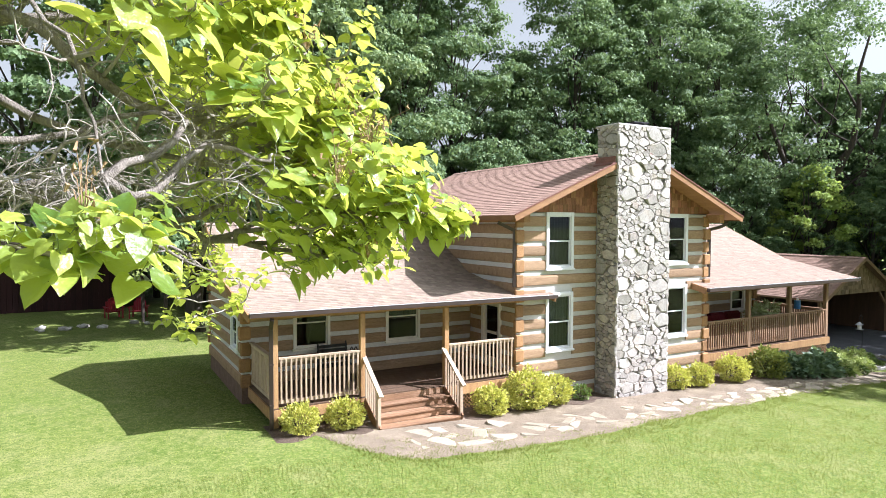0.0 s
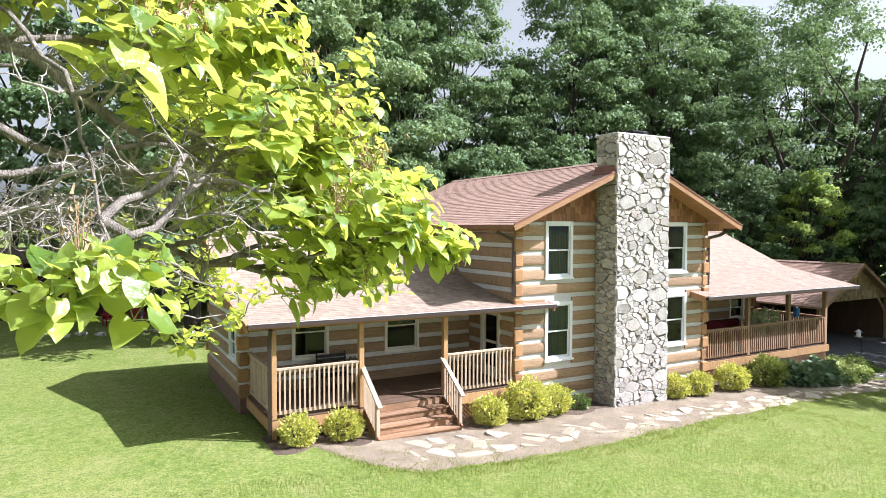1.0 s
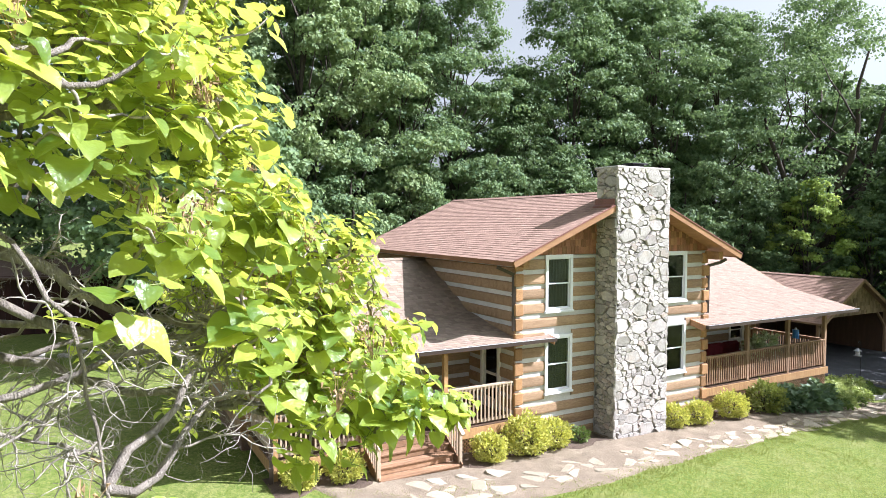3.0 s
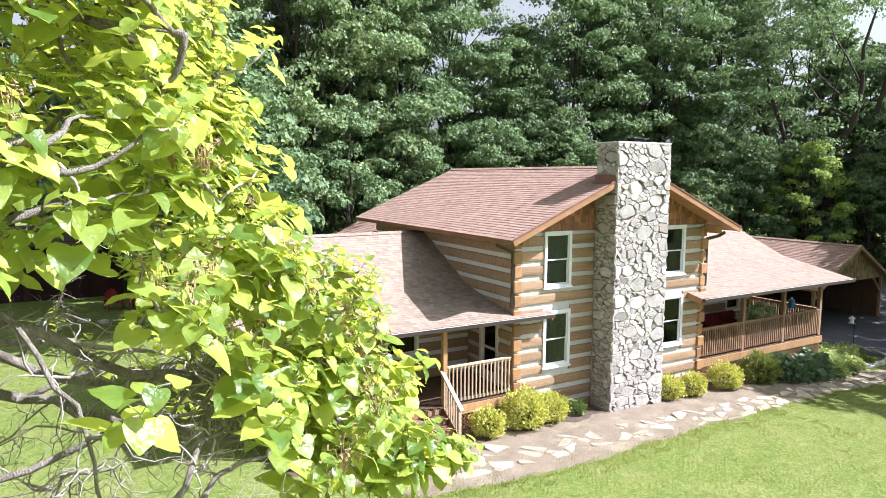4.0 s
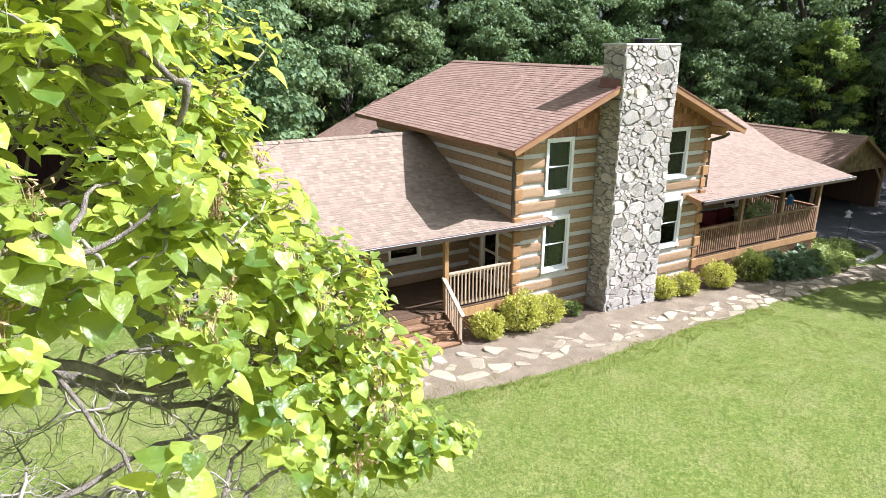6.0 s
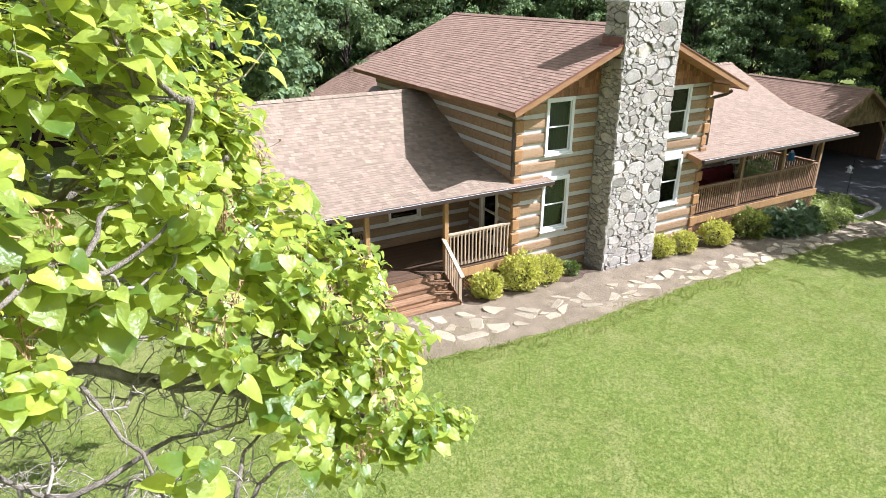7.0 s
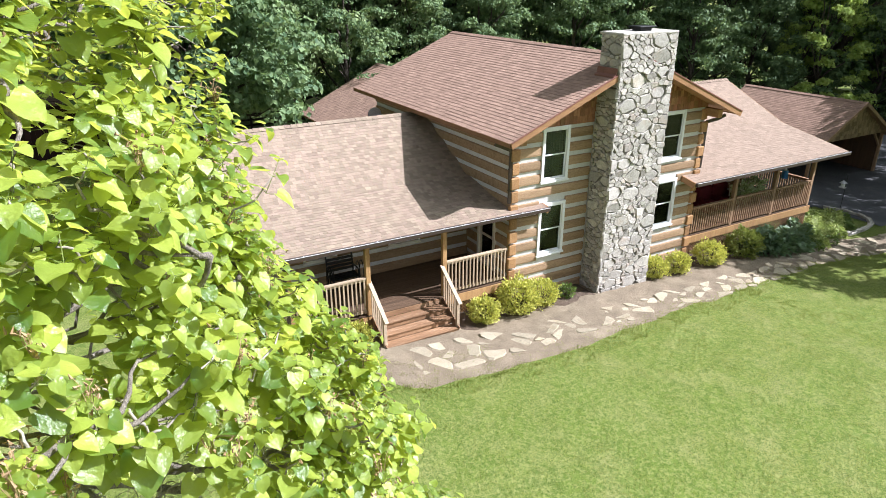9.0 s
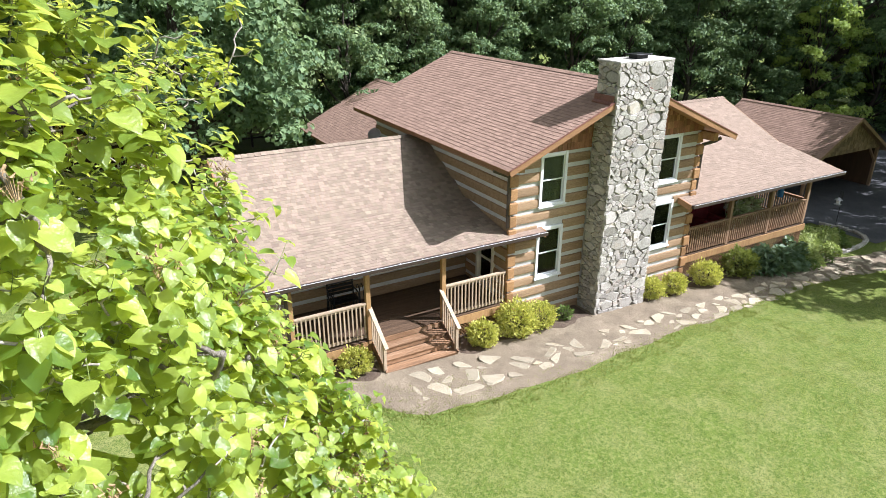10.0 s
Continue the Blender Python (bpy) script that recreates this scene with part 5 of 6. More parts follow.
for i in np.flatnonzero(single):
    verts, faces = heart_leaves((lp - inv)[i:i + 1], ld[i:i + 1], lu[i:i + 1], ls[i:i + 1], rng)
    mesh_part("leaf", verts.tolist(), faces.tolist(), M_BIGLEAF_OB, big_tree, "", True)

# dry brown seed heads standing over the leaves
bm = bmesh.new()
heads = [p for p in shoots if p[0] > -11.4 and p[1] < -8.6]
for i in range(75):
    p = heads[int(rng.integers(len(heads)))] + (0, 0, rng.uniform(0.10, 0.22))
    for _ in range(14):
        q = p + rng.normal(0, 0.06, 3)
        tube(bm, rel([p - (0, 0, 0.16), (p + q) / 2, q]), [0.002, 0.002, 0.002], 3)
        tube(bm, rel([q, q + rng.normal(0, 0.012, 3) + (0, 0, 0.012), q + rng.normal(0, 0.01, 3) + (0, 0, 0.024)]), [0.004, 0.010, 0.003], 4)
tagged(part("seed_head_mass", bm, M_SEED, big_tree, "dry brown seed heads"), kind="stuff")

# ---- shrubs ----
def shrub(seed, w, h, leaf, count, material, label, group="shrubs along the house"):
    """A clipped round shrub at the origin with twigs inside and an uneven skin of leaves."""
    rng = np.random.default_rng(seed)
    root = thing("shrub", pose(0, 0, 0), label, "shrub", group)
    bm = bmesh.new()
    for i in range(14):
        a = rng.uniform(0, 2 * math.pi)
        r = rng.uniform(0.2, 0.8) * w / 2
        tube(bm, limb_line((0.03 * math.cos(a), 0.03 * math.sin(a), -0.05), (r * math.cos(a), r * math.sin(a), h * rng.uniform(0.5, 0.85)), rng, 3, 0, 0.15), [0.014, 0.011, 0.008, 0.004], 4)
    tagged(part("stem_mass", bm, M_DARKBARK, root), kind="stuff")
    v = rng.normal(0, 1, (count, 3))
    v /= np.linalg.norm(v, axis=1, keepdims=True)
    lump = np.array([1 + 0.34 * noise.noise(Vector(q * 2.3) + Vector((seed, 0, 0))) + 0.36 * noise.noise(Vector(q * 5) + Vector((0, seed, 0))) for q in v])
    rr = rng.uniform(0.55, 1.05, count) ** 0.5 * lump
    pts = v * rr[:, None] * (w / 2, w / 2, h / 2) + (0, 0, h * 0.5)
    pts[:, 2] = np.maximum(pts[:, 2], 0.03)
    verts, faces = leaf_quads(pts, v + rng.normal(0, 0.5, (count, 3)) + (0, 0, 0.4), rng.uniform(0.7, 1.4, count) * leaf, rng, 0.36)
    mesh_part("foliage", verts.tolist(), faces.tolist(), material, root, kind="stuff")
    return root


s1 = shrub(3, 1.1, 0.9, 0.075, 3000, M_BUSH, "round golden-green shrub in the bed beside the porch")
s2 = shrub(4, 1.35, 1.15, 0.08, 3800, M_BUSH, "large golden-green shrub in the bed by the wall")
s3 = shrub(5, 0.9, 0.75, 0.07, 2400, M_BUSH, "small golden-green shrub beside the chimney")
for src, x, y, s in ((s1, -6.25, -0.52, 0.74), (s1, -5.2, -0.56, 0.76), (s1, -1.25, -0.76, 0.80), (s2, 0.0, -0.70, 0.88), (s1, 0.95, -0.64, 0.86), (s3, 5.72, -0.72, 0.92), (s3, 6.75, -0.80, 0.92), (s1, 8.35, -0.80, 0.92)):
    m = pose(x, y, ground_z(x, y) - 0.02, 0, 0, (x * 77) % 360)
    if src.matrix_basis.translation.length < 1e-6:
        src.matrix_basis = m @ Matrix.Scale(s, 4)
    else:
        copy_thing(src, m).scale = (s, s, s)
d1 = shrub(6, 1.2, 1.0, 0.08, 3000, M_BUSHOLIVE, "rounded olive-green shrub under the side porch")
d1.matrix_basis = pose(10.35, -0.72, ground_z(10.35, -0.7) - 0.02)
d2 = shrub(7, 0.5, 0.42, 0.07, 420, M_BUSHDARK, "small dark green plant beside the chimney")
d2.matrix_basis = pose(1.95, -0.62, ground_z(1.95, -0.6) - 0.02)


def strap_plant(seed, w, h, n, material, label):
    """A clump of upright strap leaves."""
    rng = np.random.default_rng(seed)
    root = thing("strap_leaf_plant", pose(0, 0, 0), label, "plant", "plants in the side bed")
    verts, faces = [], []
    for i in range(n):
        a = rng.uniform(0, 2 * math.pi)
        r0, r1 = rng.uniform(0, 0.18) * w, rng.uniform(0.25, 0.6) * w
        hh = h * rng.uniform(0.6, 1.1)
        s = np.array((-math.sin(a), math.cos(a), 0)) * rng.uniform(0.012, 0.022)
        o = len(verts)
        for f in (0.0, 0.4, 0.75, 1.0):
            r = r0 + (r1 - r0) * f * f
            c = np.array((r * math.cos(a), r * math.sin(a), hh * (1.25 * f - 0.35 * f * f)))
            k = (1 - f) * 0.9 + 0.1
            verts += [tuple(c - s * k), tuple(c + s * k)]
        for j in range(3):
            faces.append((o + 2 * j, o + 2 * j + 1, o + 2 * j + 3, o + 2 * j + 2))
    mesh_part("leaf_clump", verts, faces, material, root, kind="stuff")
    return root


def broadleaf_plant(seed, w, h, leaf, n, material, label, width=0.36):
    """A loose mound of arching leaves that rise from one crown."""
    rng = np.random.default_rng(seed)
    root = thing("leafy_plant", pose(0, 0, 0), label, "plant", "plants in the side bed")
    a = rng.uniform(0, 2 * math.pi, n)
    r = np.sqrt(rng.uniform(0, 1, n)) * w / 2
    pts = np.stack([r * np.cos(a), r * np.sin(a), h * (1 - 0.7 * (2 * r / w) ** 2) * rng.uniform(0.35, 1.0, n)], 1)
    dirs = np.stack([np.cos(a), np.sin(a), rng.uniform(-0.5, 0.7, n)], 1) + rng.normal(0, 0.35, (n, 3))
    verts, faces = leaf_quads(pts, dirs, rng.uniform(0.6, 1.3, n) * leaf, rng, width)
    mesh_part("leaf_clump", verts.tolist(), faces.tolist(), material, root, kind="stuff")
    return root


PLANTS = (
    (strap_plant(1, 0.95, 0.8, 150, M_BUSHDARK, "clump of dark strap leaves in the side bed"), ((12.5, -0.72), (13.9, -0.8))),
    (strap_plant(2, 0.8, 0.55, 170, M_FLOWER, "clump of yellow-green strap leaves in the side bed"), ((15.3, -0.6), (16.2, -0.1), (17.0, -0.35), (15.9, 0.5))),
    (broadleaf_plant(31, 1.0, 0.75, 0.26, 210, M_HOSTA, "mound of broad blue-green leaves in the side bed"), ((11.2, -0.6), (11.9, -0.45), (12.7, -0.35), (13.4, -0.6), (11.6, -1.05), (12.3, -1.1), (13.1, -1.15), (14.2, -0.35))),
    (broadleaf_plant(32, 0.9, 0.6, 0.13, 420, M_FLOWER, "loose mound of light green leaves in the side bed"), ((14.7, -0.75), (15.6, -0.05), (16.6, 0.4), (17.5, 0.1), (16.3, -0.75), (17.2, 0.9), (14.3, -1.25), (18.1, 0.5))),
    (broadleaf_plant(33, 0.7, 0.4, 0.10, 320, M_BUSHDARK, "low spreading green plant in the side bed"), ((18.2, 0.0), (18.0, 0.9), (17.2, 1.5), (18.9, 0.5), (17.7, -0.5), (13.8, -1.35), (15.2, -1.2))),
)
for src, places in PLANTS:
    for i, (x, y) in enumerate(places):
        m = pose(x, y, ground_z(x, y), 0, 0, i * 67)
        if i == 0:
            src.matrix_basis = m
        else:
            copy_thing(src, m).scale = (1.0 + 0.14 * math.sin(i * 3.0),) * 3

# ---- porch furniture and fittings ----
def bench(m, label, material, w=1.3):
    root = thing("bench", m, label, "bench")
    for i in range(4):
        box_part("seat_slat", (-w / 2, -0.25 + i * 0.115, 0.42, w / 2, -0.16 + i * 0.115, 0.445), material, root, "", 0.004)
    for i in range(4):
        box_part("back_slat", (-w / 2, 0.22 + i * 0.015, 0.52 + i * 0.11, w / 2, 0.24 + i * 0.015, 0.60 + i * 0.11), material, root, "", 0.004)
    for sx in (-1, 1):
        x = sx * (w / 2 - 0.03)
        bm = bmesh.new()
        tube(bm, [(x, -0.26, 0), (x, -0.24, 0.64), (x, -0.1, 0.67), (x, 0.2, 0.66)], [0.022] * 4, 6)
        part("arm", bm, material, root)
        bm = bmesh.new()
        tube(bm, [(x, 0.24, 0), (x, 0.22, 0.5), (x, 0.3, 1.0)], [0.022] * 3, 6)
        part("back_post", bm, material, root)
    return root


glider = bench(pose(-4.56, 1.85, DECK), "black metal glider bench with tall hoops on the front porch", M_BLACK, 0.86)
for x in (-0.52, -0.40, 0.40, 0.52):
    bm = bmesh.new()
    tube(bm, [(x, -0.36, 0.0), (x, -0.33, 0.62), (x, -0.28, 0.84), (x, -0.18, 0.90), (x, -0.08, 0.84), (x, -0.03, 0.62), (x, 0.0, 0.0)], [0.014] * 7, 6)
    part("hoop", bm, M_BLACK, glider)
bench(pose(12.9, 1.35, RDECK, 0, 0, 0), "pale slatted wooden bench on the side porch", M_CREAM, 1.5)


def armchair(m):
    root = thing("armchair", m, "dark red cushioned armchair on the side porch", "armchair")
    box_part("seat", (-0.42, -0.40, 0.18, 0.42, 0.35, 0.48), M_CUSHION, root, "", 0.06)
    box_part("backrest", (-0.45, 0.25, 0.2, 0.45, 0.48, 1.02), M_CUSHION, root, "", 0.08)
    for s in (-1, 1):
        box_part("arm", (s * 0.44 - 0.09, -0.42, 0.16, s * 0.44 + 0.09, 0.40, 0.66), M_CUSHION, root, "", 0.06)
        for y in (-0.35, 0.38):
            box_part("leg", (s * 0.42 - 0.03, y - 0.03, 0, s * 0.42 + 0.03, y + 0.03, 0.19), M_BLACK, root)
    return root


armchair(pose(10.9, 1.5, RDECK))
armchair(pose(11.85, 1.5, RDECK))


def potted_plant(m, h, seed, label):
    root = thing("potted_plant", m, label, "plant")
    bm = bmesh.new()
    bmesh.ops.create_cone(bm, cap_ends=True, segments=16, radius1=0.12, radius2=0.18, depth=0.3, matrix=Matrix.Translation((0, 0, h + 0.15)))
    pot = part("pot", bm, M_FOUND, root, "terracotta pot")
    for a in range(3):
        bm = bmesh.new()
        tube(bm, [(0.2 * math.cos(a * 2.1), 0.2 * math.sin(a * 2.1), 0), (0.12 * math.cos(a * 2.1), 0.12 * math.sin(a * 2.1), h)], [0.014, 0.014], 5)
        part("stand_leg", bm, M_BLACK, root)
    rng = np.random.default_rng(seed)
    v = rng.normal(0, 1, (520, 3))
    v /= np.linalg.norm(v, axis=1, keepdims=True)
    pts = v * rng.uniform(0.1, 0.4, 520)[:, None] + (0, 0, h + 0.55)
    verts, faces = leaf_quads(pts, v + (0, 0, -0.3), rng.uniform(0.1, 0.22, 520), rng, 0.26)
    mesh_part("foliage", verts.tolist(), faces.tolist(), M_PALELEAF, root, kind="stuff")
    return root


potted_plant(pose(11.6, 0.62, RDECK), 0.5, 5, "leafy potted plant on a stand behind the porch rail")
potted_plant(pose(12.4, 0.62, RDECK), 0.55, 6, "leafy potted plant on a stand behind the porch rail")


def jug(m):
    root = thing("water_jug", m, "blue plastic jug on a black stand at the porch corner", "jug")
    bm = bmesh.new()
    bmesh.ops.create_cone(bm, cap_ends=True, segments=16, radius1=0.13, radius2=0.12, depth=0.34, matrix=Matrix.Translation((0, 0, 1.2)))
    part("body", bm, M_BLUE, root)
    bm = bmesh.new()
    bmesh.ops.create_cone(bm, cap_ends=True, segments=12, radius1=0.05, radius2=0.04, depth=0.08, matrix=Matrix.Translation((0, 0, 1.41)))
    part("cap", bm, M_WHITE, root)
    for a in range(4):
        bm = bmesh.new()
        tube(bm, [(0.17 * math.cos(a * 1.57), 0.17 * math.sin(a * 1.57), 0), (0.12 * math.cos(a * 1.57), 0.12 * math.sin(a * 1.57), 1.03)], [0.013, 0.013], 5)
        part("stand_leg", bm, M_BLACK, root)
    return root


jug(pose(14.75, 1.0, RDECK))

# glazed door on the porch
door = thing("door_1", pose(X0, DOOR[1], DECK, 0, 0, -90), "glazed door with pale trim opening onto the porch", "door", kind="structure")
dw, dh = DOOR[1] - DOOR[0], DOOR[3] - DOOR[2]
bm = bmesh.new()
for b in ((0, 0, 0.1, dh), (dw - 0.1, 0, dw, dh), (0.1, dh - 0.1, dw - 0.1, dh)):
    box(bm, b[0], -0.08, b[1], b[2], 0.05, b[3], 0.006)
part("door_frame", bm, M_CREAM, door)
bm = bmesh.new()
for b in ((0.1, 0.02, 0.2, dh - 0.1), (dw - 0.2, 0.02, dw - 0.1, dh - 0.1), (0.2, dh - 0.22, dw - 0.2, dh - 0.1), (0.2, 0.02, dw - 0.2, 0.3), (0.2, 0.98, dw - 0.2, 1.06)):
    box(bm, b[0], -0.02, b[1], b[2], 0.02, b[3], 0.004)
leaf_panel = part("door_leaf", bm, M_CREAM, door)
for za, zb in ((0.3, 0.98), (1.06, dh - 0.22)):
    pane = box_part("pane", (0.2, -0.004, za, dw - 0.2, 0.004, zb), M_GLASS, leaf_panel)
    pane.visible_shadow = False
bm = bmesh.new()
tube(bm, [(dw - 0.15, -0.02, 1.0), (dw - 0.15, -0.07, 1.0), (dw - 0.15, -0.07, 1.12)], [0.012] * 3, 6)
part("door_handle", bm, M_STEEL, leaf_panel)


def downspout(pts, label):
    root = thing("downspout", pose(*pts[-1]), label, "downspout")
    bm = bmesh.new()
    o = Vector(pts[-1])
    for a, b in zip(pts, pts[1:]):
        bar(bm, Vector(a) - o, Vector(b) - o, 0.09, 0.075, (0.3, 0.9, 0.1))
    part("pipe", bm, M_GUTTER, root)
    for k in (0.35, 0.75):
        a, b = Vector(pts[-2]) - o, Vector(pts[-1]) - o
        c = a.lerp(b, k)
        box_part("strap", (c.x - 0.05, c.y - 0.045, c.z - 0.015, c.x + 0.05, c.y + 0.045, c.z + 0.015), M_GUTTER, root)


downspout([(-6.82, WE[0] - 0.05, WE[1] - 0.12), (-6.79, -0.12, WE[1] - 0.36), (-6.79, -0.12, ground_z(-6.8, -0.1))], "dark metal downspout beside the porch post")
downspout([(EL + 0.06, 0.05, EAVE - 0.2), (0.0, -0.03, EAVE - 0.42), (-0.0, -0.03, 3.42)], "brown downspout down the log corner")
downspout([(ER - 0.06, -0.3, EAVE - 0.2), (ER - 0.25, -0.2, EAVE - 0.32), (X1 + 0.08, -0.05, EAVE - 0.42), (X1 + 0.08, -0.05, 3.4)], "brown downspout at the far log corner")

# satellite dish behind the wing ridge
dish = thing("satellite_dish", pose(-0.72, 8.0, 4.0), "grey oval satellite dish on a short mast", "satellite dish")
bm = bmesh.new()
rings = []
for k in range(5):
    r = 0.30 * k / 4
    rings.append([bm.verts.new((r * 0.85 * math.cos(a), 0.08 * (r / 0.30) ** 2, r * math.sin(a))) for a in [2 * math.pi * j / 20 for j in range(20)]] if k else [bm.verts.new((0, 0, 0))])
for j in range(20):
    bm.faces.new((rings[0][0], rings[1][j], rings[1][(j + 1) % 20]))
for a, b in zip(rings[1:], rings[2:]):
    for j in range(20):
        bm.faces.new((a[j], b[j], b[(j + 1) % 20], a[(j + 1) % 20]))
bmesh.ops.solidify(bm, geom=bm.faces[:], thickness=0.015)
bmesh.ops.rotate(bm, verts=bm.verts, cent=(0, 0, 0), matrix=Matrix.Rotation(radians(168), 3, 'Z') @ Matrix.Rotation(radians(-25), 3, 'X'))
bmesh.ops.translate(bm, verts=bm.verts, vec=(0, 0, 0.80))
part("reflector", bm, M_DISH, dish, smooth=True)
bm = bmesh.new()
tube(bm, [(0, 0.1, -0.2), (0, 0.1, 0.7), (0, 0.05, 0.85)], [0.025] * 3, 8)
part("mast", bm, M_STEEL, dish)
bm = bmesh.new()
tube(bm, [(0, -0.05, 0.5), (-0.1, -0.5, 0.75)], [0.015, 0.015], 6)
part("feed_arm", bm, M_STEEL, dish)

# bird feeder on its hook
fx, fy = 20.0, 1.35
fz = ground_z(fx, fy)
feeder = thing("bird_feeder", pose(fx, fy, fz) @ Matrix.Scale(0.85, 4), "pale grey bird feeder hanging from a black shepherd's hook", "bird feeder")
bm = bmesh.new()
tube(bm, [(0.3, 0, 0), (0.3, 0, 1.9), (0.25, 0, 2.08), (0.12, 0, 2.14), (0.0, 0, 2.05), (0.0, 0, 1.95)], [0.014] * 6, 6)
part("hook", bm, M_BLACK, feeder)
bm = bmesh.new()
bmesh.ops.create_cone(bm, cap_ends=True, segments=12, radius1=0.10, radius2=0.10, depth=0.24, matrix=Matrix.Translation((0, 0, 1.52)))
part("tube", bm, M_DISH, feeder)
bm = bmesh.new()
bmesh.ops.create_cone(bm, cap_ends=True, segments=12, radius1=0.20, radius2=0.03, depth=0.14, matrix=Matrix.Translation((0, 0, 1.71)))
part("roof", bm, M_STEEL, feeder)
bm = bmesh.new()
bmesh.ops.create_cone(bm, cap_ends=True, segments=12, radius1=0.19, radius2=0.19, depth=0.03, matrix=Matrix.Translation((0, 0, 1.39)))
part("tray", bm, M_STEEL, feeder)
bm = bmesh.new()
tube(bm, [(0, 0, 1.78), (0, 0, 1.97)], [0.006, 0.006], 4)
part("wire", bm, M_BLACK, feeder)

# stone edging of the side bed
edge_pts = [(19.8, 1.9), (20.1, 1.2), (20.2, 0.5), (20.0, -0.1), (19.5, -0.55), (18.8, -0.75), (18.0, -0.85), (17.2, -0.9), (16.5, -0.85)]
edging = thing("bed_edging", pose(0, 0, 0), "curved edging of pale stones round the side bed", "edging")
erng = random.Random(9)
for (xa, ya), (xb, yb) in zip(edge_pts, edge_pts[1:]):
    for k in range(3):
        f0, f1 = k / 3 + 0.02, (k + 1) / 3 - 0.02
        bm = bmesh.new()
        z = ground_z(xa, ya)
        h = erng.uniform(0.14, 0.2)
        bar(bm, (xa + (xb - xa) * f0, ya + (yb - ya) * f0, z + h / 2 - 0.03), (xa + (xb - xa) * f1, ya + (yb - ya) * f1, z + h / 2 - 0.03), erng.uniform(0.13, 0.18), h)
        bmesh.ops.bevel(bm, geom=bm.edges[:], offset=0.02, segments=1, affect='EDGES')
        part("stone", bm, M_CONC, edging)

# ---- far things on the left ----
barn = thing("barn", pose(0, 0, 0), "red board barn beyond the lawn, coloured dark for tree shade", "barn")
bm = bmesh.new()
box(bm, -32, 25.0, 0.2, -8.6, 31.0, 3.6)
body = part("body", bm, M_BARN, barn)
x = -26.0
while x < -8.7:
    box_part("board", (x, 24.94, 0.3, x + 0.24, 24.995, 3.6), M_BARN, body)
    x += 0.26
plank_roof("roof", (-32.3, 24.5, 3.55), (-8.3, 24.5, 3.55), (-8.3, 31.5, 4.1), (-32.3, 31.5, 4.1), 0.12, M_UNDER, barn)


def lawn_chair(m):
    root = thing("lawn_chair", m, "red wooden lawn chair with a rounded slatted back", "chair", "red lawn chairs")
    for i in range(5):
        w = 0.105
        box_part("back_slat", (-0.29 + i * 0.117, 0.22, 0.3, -0.29 + i * 0.117 + w, 0.25, 1.0 - 0.045 * abs(i - 2) ** 2), M_REDPAINT, root)
    for i in range(4):
        box_part("seat_slat", (-0.29, -0.32 + i * 0.135, 0.36 - i * 0.03, 0.29, -0.2 + i * 0.135, 0.385 - i * 0.03), M_REDPAINT, root)
    for s in (-1, 1):
        box_part("arm", (s * 0.36 - 0.06, -0.36, 0.55, s * 0.36 + 0.06, 0.3, 0.575), M_REDPAINT, root)
        for y in (-0.33, 0.24):
            box_part("leg", (s * 0.33 - 0.02, y - 0.05, 0, s * 0.33 + 0.02, y + 0.05, 0.55), M_REDPAINT, root)
    return root


c1 = lawn_chair(pose(-9.3, 20.9, ground_z(-9.3, 20.9), 0, 0, 15))
copy_thing(c1, pose(-8.2, 20.4, ground_z(-8.2, 20.4), 0, 0, -20))
arbor = thing("arbour", pose(-7.6, 19.0, ground_z(-7.6, 19)), "small weathered wooden arbour beside the lawn", "arbour")
for x in (-0.5, 0.5):
    for y in (-0.35, 0.35):
        box_part("post", (x - 0.05, y - 0.05, -0.1, x + 0.05, y + 0.05, 2.1), M_DARKBARK, arbor)
for x in (-0.55, -0.2, 0.2, 0.55):
    box_part("rafter", (x - 0.025, -0.6, 2.1, x + 0.025, 0.6, 2.2), M_BARN, arbor)
rocks = random.Random(4)
for i in range(16):
    x, y = rocks.uniform(-12.5, -6.8), rocks.uniform(17.6, 18.6)
    bm = bmesh.new()
    bmesh.ops.create_icosphere(bm, subdivisions=1, radius=rocks.uniform(0.12, 0.24))
    for v in bm.verts:
        v.co *= rocks.uniform(0.8, 1.15)
        v.co.z *= 0.6
    ob = part("boulder", bm, M_CONC, None)
    ob.location = (x, y, ground_z(x, y) + 0.05)
    tagged(ob, "grey boulder at the far edge of the lawn", "boulder", "boulders by the barn")
yard = woods_tree("tree", 12.5, 4.6, 105, 240, 0.25, 31, M_WOODS, 0.3, 0.42, "leafy yard tree beyond the end of the house")
yard.matrix_basis = pose(-6.2, 15.2, ground_z(-6.2, 15.2))
copy_thing(yard, pose(-4.0, 20.8, ground_z(-4.0, 20.8), 0, 0, 130)).scale = (1.12, 1.12, 1.1)
fence = thing("rail_fence", pose(0, 0, 0), "dark weathered rail fence at the wood's edge", "fence")
for i in range(7):
    x = -4.0 + i * 1.5
    box_part("post", (x - 0.06, 27.4, 0.2, x + 0.06, 27.52, 1.6), M_DARKBARK, fence)
for z in (0.75, 1.1, 1.45):
    box_part("rail", (-4.1, 27.36, z, 5.2, 27.40, z + 0.1), M_DARKBARK, fence)

